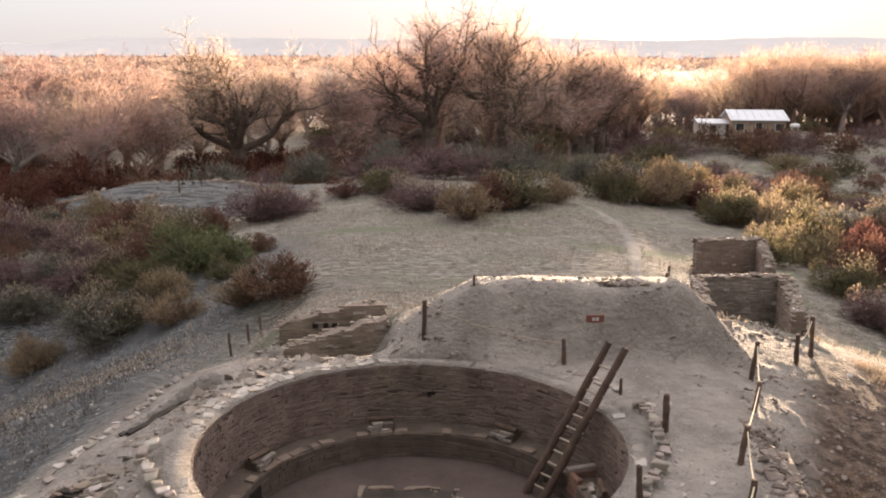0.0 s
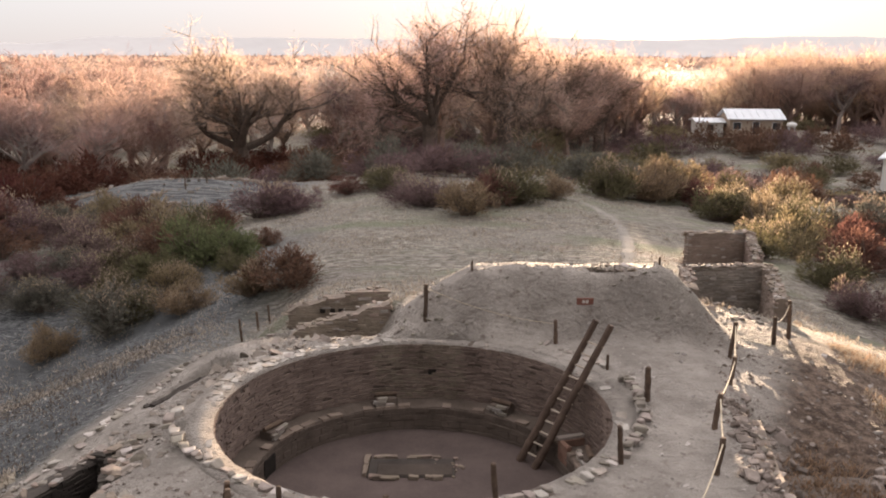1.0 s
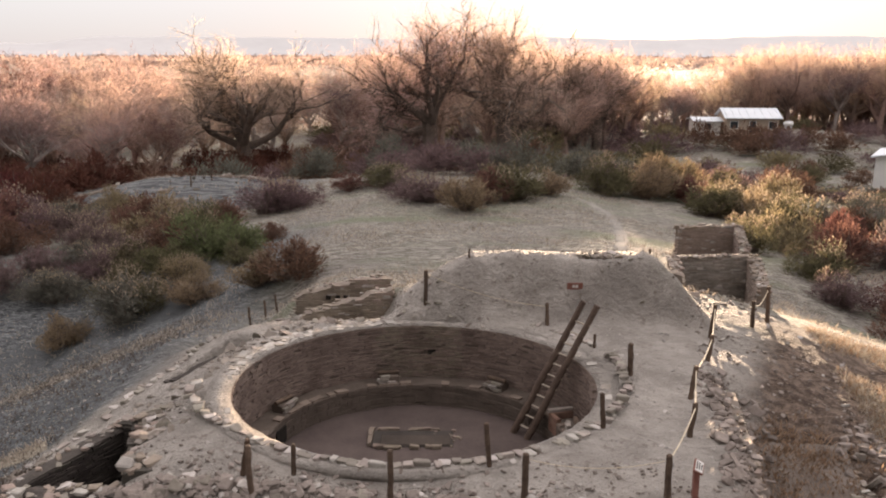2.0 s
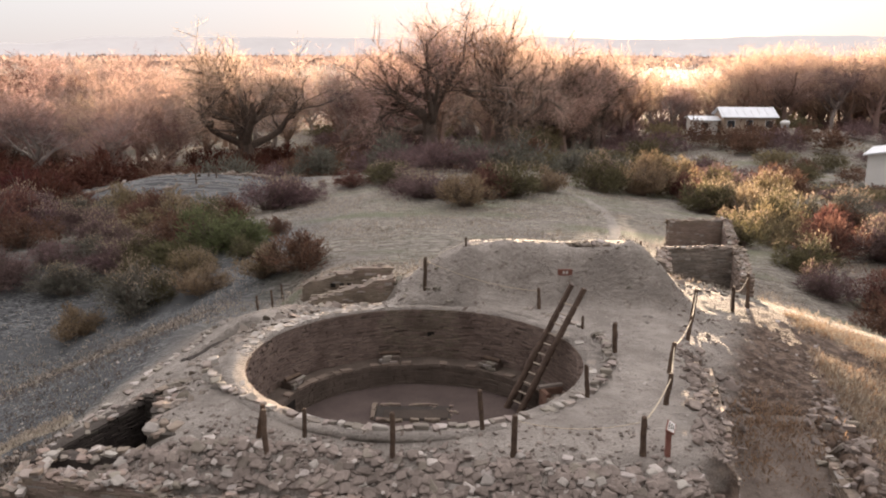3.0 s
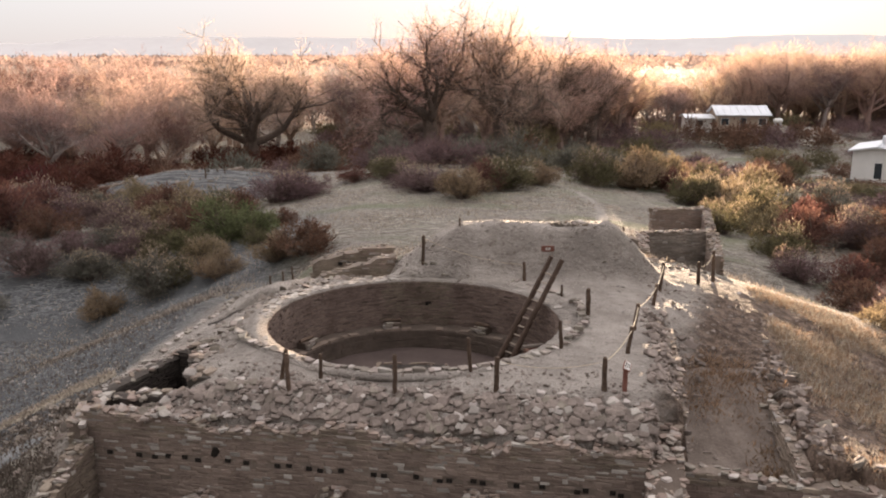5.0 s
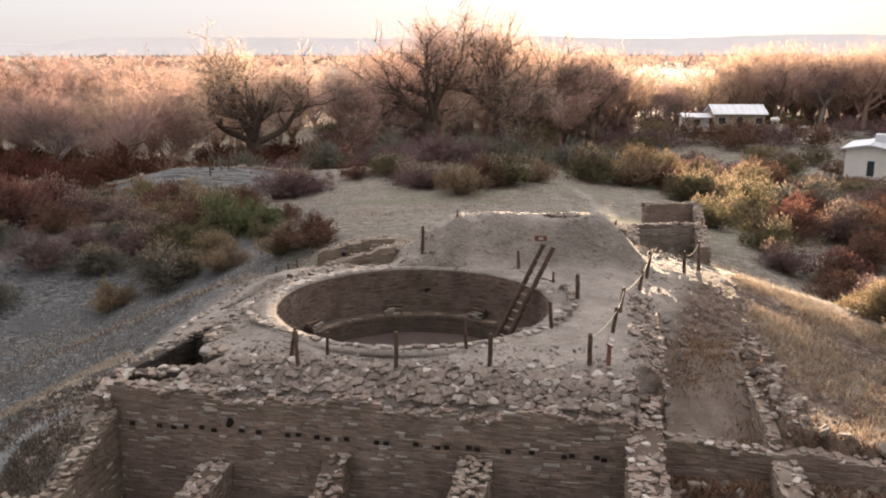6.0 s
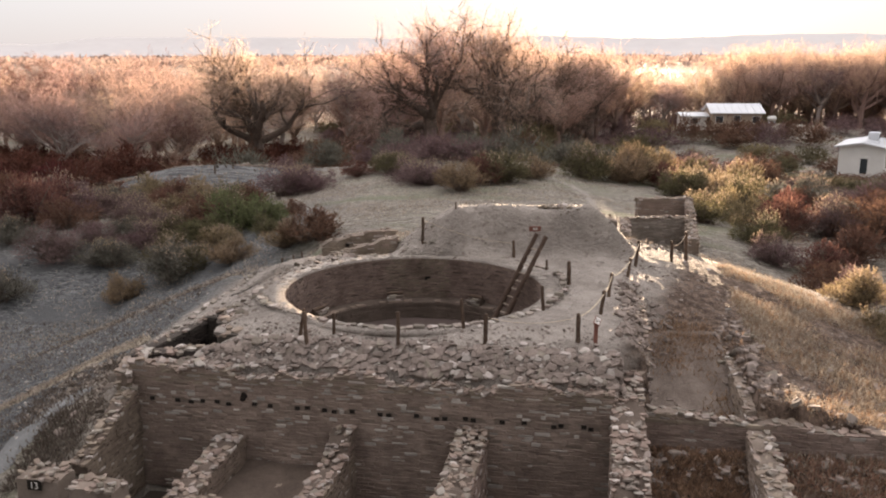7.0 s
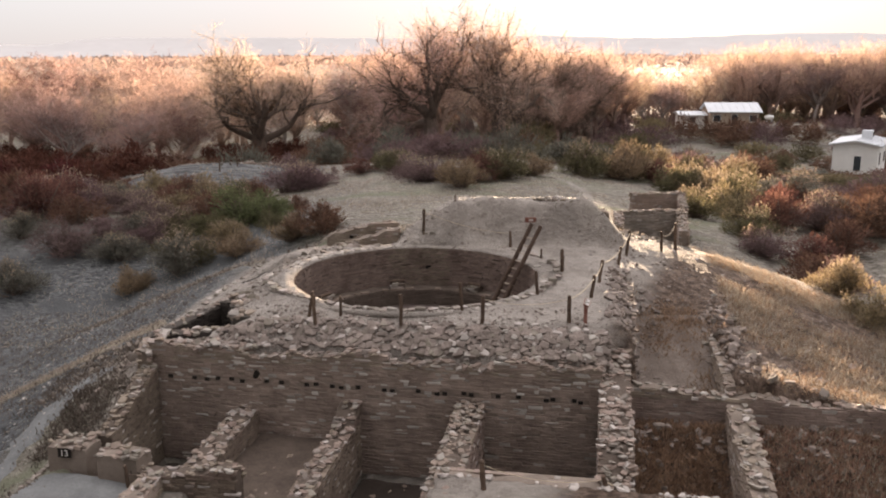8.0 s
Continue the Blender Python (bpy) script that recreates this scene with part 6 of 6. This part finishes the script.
        k = rnd.choice((0, 0, 2, 3, 1, 4) if x < 0 else (3, 3, 0, 4, 1))
        tree_thing("riverside_tree", kinds[k], x, y, size, "slender winter tree with a fuzzy reddish crown of twigs", "tree", "riverside woods", rnd.uniform(0, 360), rnd.uniform(0.85, 1.35))
        made += 1


def build_far_woods():
    """Tree tops of the woods that go on to the foot of the mesa."""
    rnd, roots = random.Random(90), []
    for _ in range(1300):
        y = 150 + 800 * rnd.random() ** 1.9
        x = rnd.uniform(-0.75, 0.75) * (y + 30)
        z = height(x, y)
        w, tall = rnd.uniform(5, 9), rnd.uniform(5.5, 9.5) * (1.0 if rnd.random() < 0.85 else 1.5)
        if 35 < x < 90 and y < 165:
            continue
        for _ in range(230 if y < 260 else 45):
            d = Vector((rnd.gauss(0, 1), rnd.gauss(0, 1), rnd.gauss(0, 1))).normalized()
            p = Vector((x + d.x * w * 0.6, y + d.y * w * 0.6, z + tall * 0.5 + d.z * tall * 0.5))
            roots.append((p, (d + Vector((rnd.gauss(0, 0.6), rnd.gauss(0, 0.6), 0.15))).normalized()))
    v, f = blades(rnd, roots, 0.85, 0.22)
    roots = []
    for _ in range(700):
        y = rnd.uniform(850, 2150)
        x = rnd.uniform(-0.8, 0.8) * y
        z = height(x, y)
        for _ in range(40):
            roots.append((Vector((x + rnd.gauss(0, 16), y + rnd.gauss(0, 16), z + rnd.uniform(0, 4.5))), Vector((rnd.gauss(0, 1), rnd.gauss(0, 1), 0.6)).normalized()))
    far_v, far_f = blades(rnd, roots, 6.0, 3.0)
    f = f + [tuple(i + len(v) for i in q) for q in far_f]
    v = v + far_v
    tagged(new("far_woods", mesh_of("far_woods", v, f, FAR_WOODS)), "hazy reddish woods stretching to the mesa", "woods", kind="stuff")


build_far_woods()
build_trees()


# ---- dry grass and weeds ----
def tufts(name, label, count, pick, length, width, mat, blades_each=5, spread=0.08, seed=1):
    rnd = random.Random(seed)
    spots = [pick(rnd) for _ in range(count)]
    zs = terrain(np.array([p[0] for p in spots]), np.array([p[1] for p in spots]))
    roots = []
    for (x, y), z in zip(spots, zs):
        for _ in range(blades_each):
            roots.append((Vector((x + rnd.gauss(0, spread), y + rnd.gauss(0, spread), float(z) - 0.01)), Vector((rnd.gauss(0, 0.55), rnd.gauss(0, 0.55), 1)).normalized()))
    v, f = blades(rnd, roots, length, width)
    tagged(new(name, mesh_of(name, v, f, mat)), label, "grass", kind="stuff")


def plain_pick(rnd):
    while True:
        y = 9 + 42 * rnd.random() ** 1.2
        x = rnd.uniform(-22, 17)
        if math.hypot(x, y) > 7 and value_noise(np.array(x * 0.35), np.array(y * 0.35)) + rnd.uniform(-0.3, 0.3) > 0:
            return x, y


def west_pick(rnd):
    return rnd.uniform(-22, -7.9), rnd.uniform(-10, 17)


def east_pick(rnd):
    while True:
        lx, ly = rnd.uniform(9.2, 16), rnd.uniform(-2, 15)
        x, y = from_ruin(lx, ly)
        if value_noise(np.array(x * 0.5 + 40), np.array(y * 0.5)) + rnd.uniform(-0.25, 0.25) > 0.02:
            return x, y


tufts("dry_grass_plain", "matted straw-coloured dry grass on the plain", 9500, plain_pick, 0.12, 0.032, STRAW, 4, 0.15, 61)
tufts("dry_grass_west", "short dry grass on the western slope", 5200, west_pick, 0.045, 0.02, STRAW, 3, 0.16, 62)
def strip_pick(rnd):
    u = rnd.random()
    return -13.6 + 5.0 * u + rnd.gauss(0, 0.12), -1.85 + 3.2 * u - 1.1 * u * u + rnd.gauss(0, 0.22)


tufts("dry_grass_bank", "tan straw along the crest of the western bank", 1500, strip_pick, 0.09, 0.03, STRAW, 4, 0.10, 73)
tufts("dark_weeds_bank", "low dark weeds on the bank above the west wall", 900, world_pick(-11.0, -8.0, -5.0, -1.1), 0.09, 0.03, DARK_WEED, 4, 0.10, 75)
tufts("dark_weeds_west", "low dark weeds on the western slope", 6000, west_pick, 0.09, 0.03, DARK_WEED, 4, 0.12, 72)
tufts("dry_grass_east", "russet dry weeds on the eastern bank", 8000, east_pick, 0.10, 0.018, WEED, 5, 0.14, 63)
tufts("straw_east", "pale straw grass on the sunlit eastern bank", 9000, east_pick, 0.14, 0.012, STRAW, 5, 0.16, 76)
tufts("weeds_east_room", "reddish dry tumbleweed brush filling a ruined room", 1500, ruin_pick(5.95, 8.2, -1.4, 1.1), 0.14, 0.035, WEED, 5, 0.06, 64)
tufts("weeds_east_pit", "reddish dry tumbleweed brush on the pit's bank", 2200, ruin_pick(9.0, 13.0, -3.2, 1.1), 0.14, 0.035, WEED, 5, 0.08, 65)
tufts("weeds_west_hollow", "dark brown brush in a hollow beside the west wall", 900, ruin_pick(-9.4, -7.8, -3.0, -0.6), 0.12, 0.03, DARK_WEED, 5, 0.08, 67)
tufts("weeds_long_room", "reddish dry weeds along a sunken room's edge", 900, lambda rnd: from_ruin(7.3 + rnd.gauss(0, 0.55), 5.9 + rnd.gauss(0, 0.6)), 0.13, 0.03, WEED, 5, 0.07, 66)
tufts("weeds_room_corner", "reddish dry weeds in a sunken room's corner", 420, lambda rnd: from_ruin(8.05 + rnd.gauss(0, 0.2), 2.6 + rnd.gauss(0, 0.6)), 0.13, 0.03, WEED, 5, 0.06, 74)

# ---- the stones themselves ----
for owner, stones, kind, mat, single, name in LAID:
    shapes = 12 if kind == "flat" else 14
    for k, m in enumerate(stones[:single]):
        part(name, shape_mesh(kind, (k * 5 + len(stones)) % shapes, mat), owner, "", owner.matrix_basis.inverted() @ m)
    if stones[single:]:
        rest = part(name, joined_stones(name, stones[single:], kind, mat), owner)
        rest.matrix_basis = owner.matrix_basis.inverted()
        tagged(rest, kind="stuff")
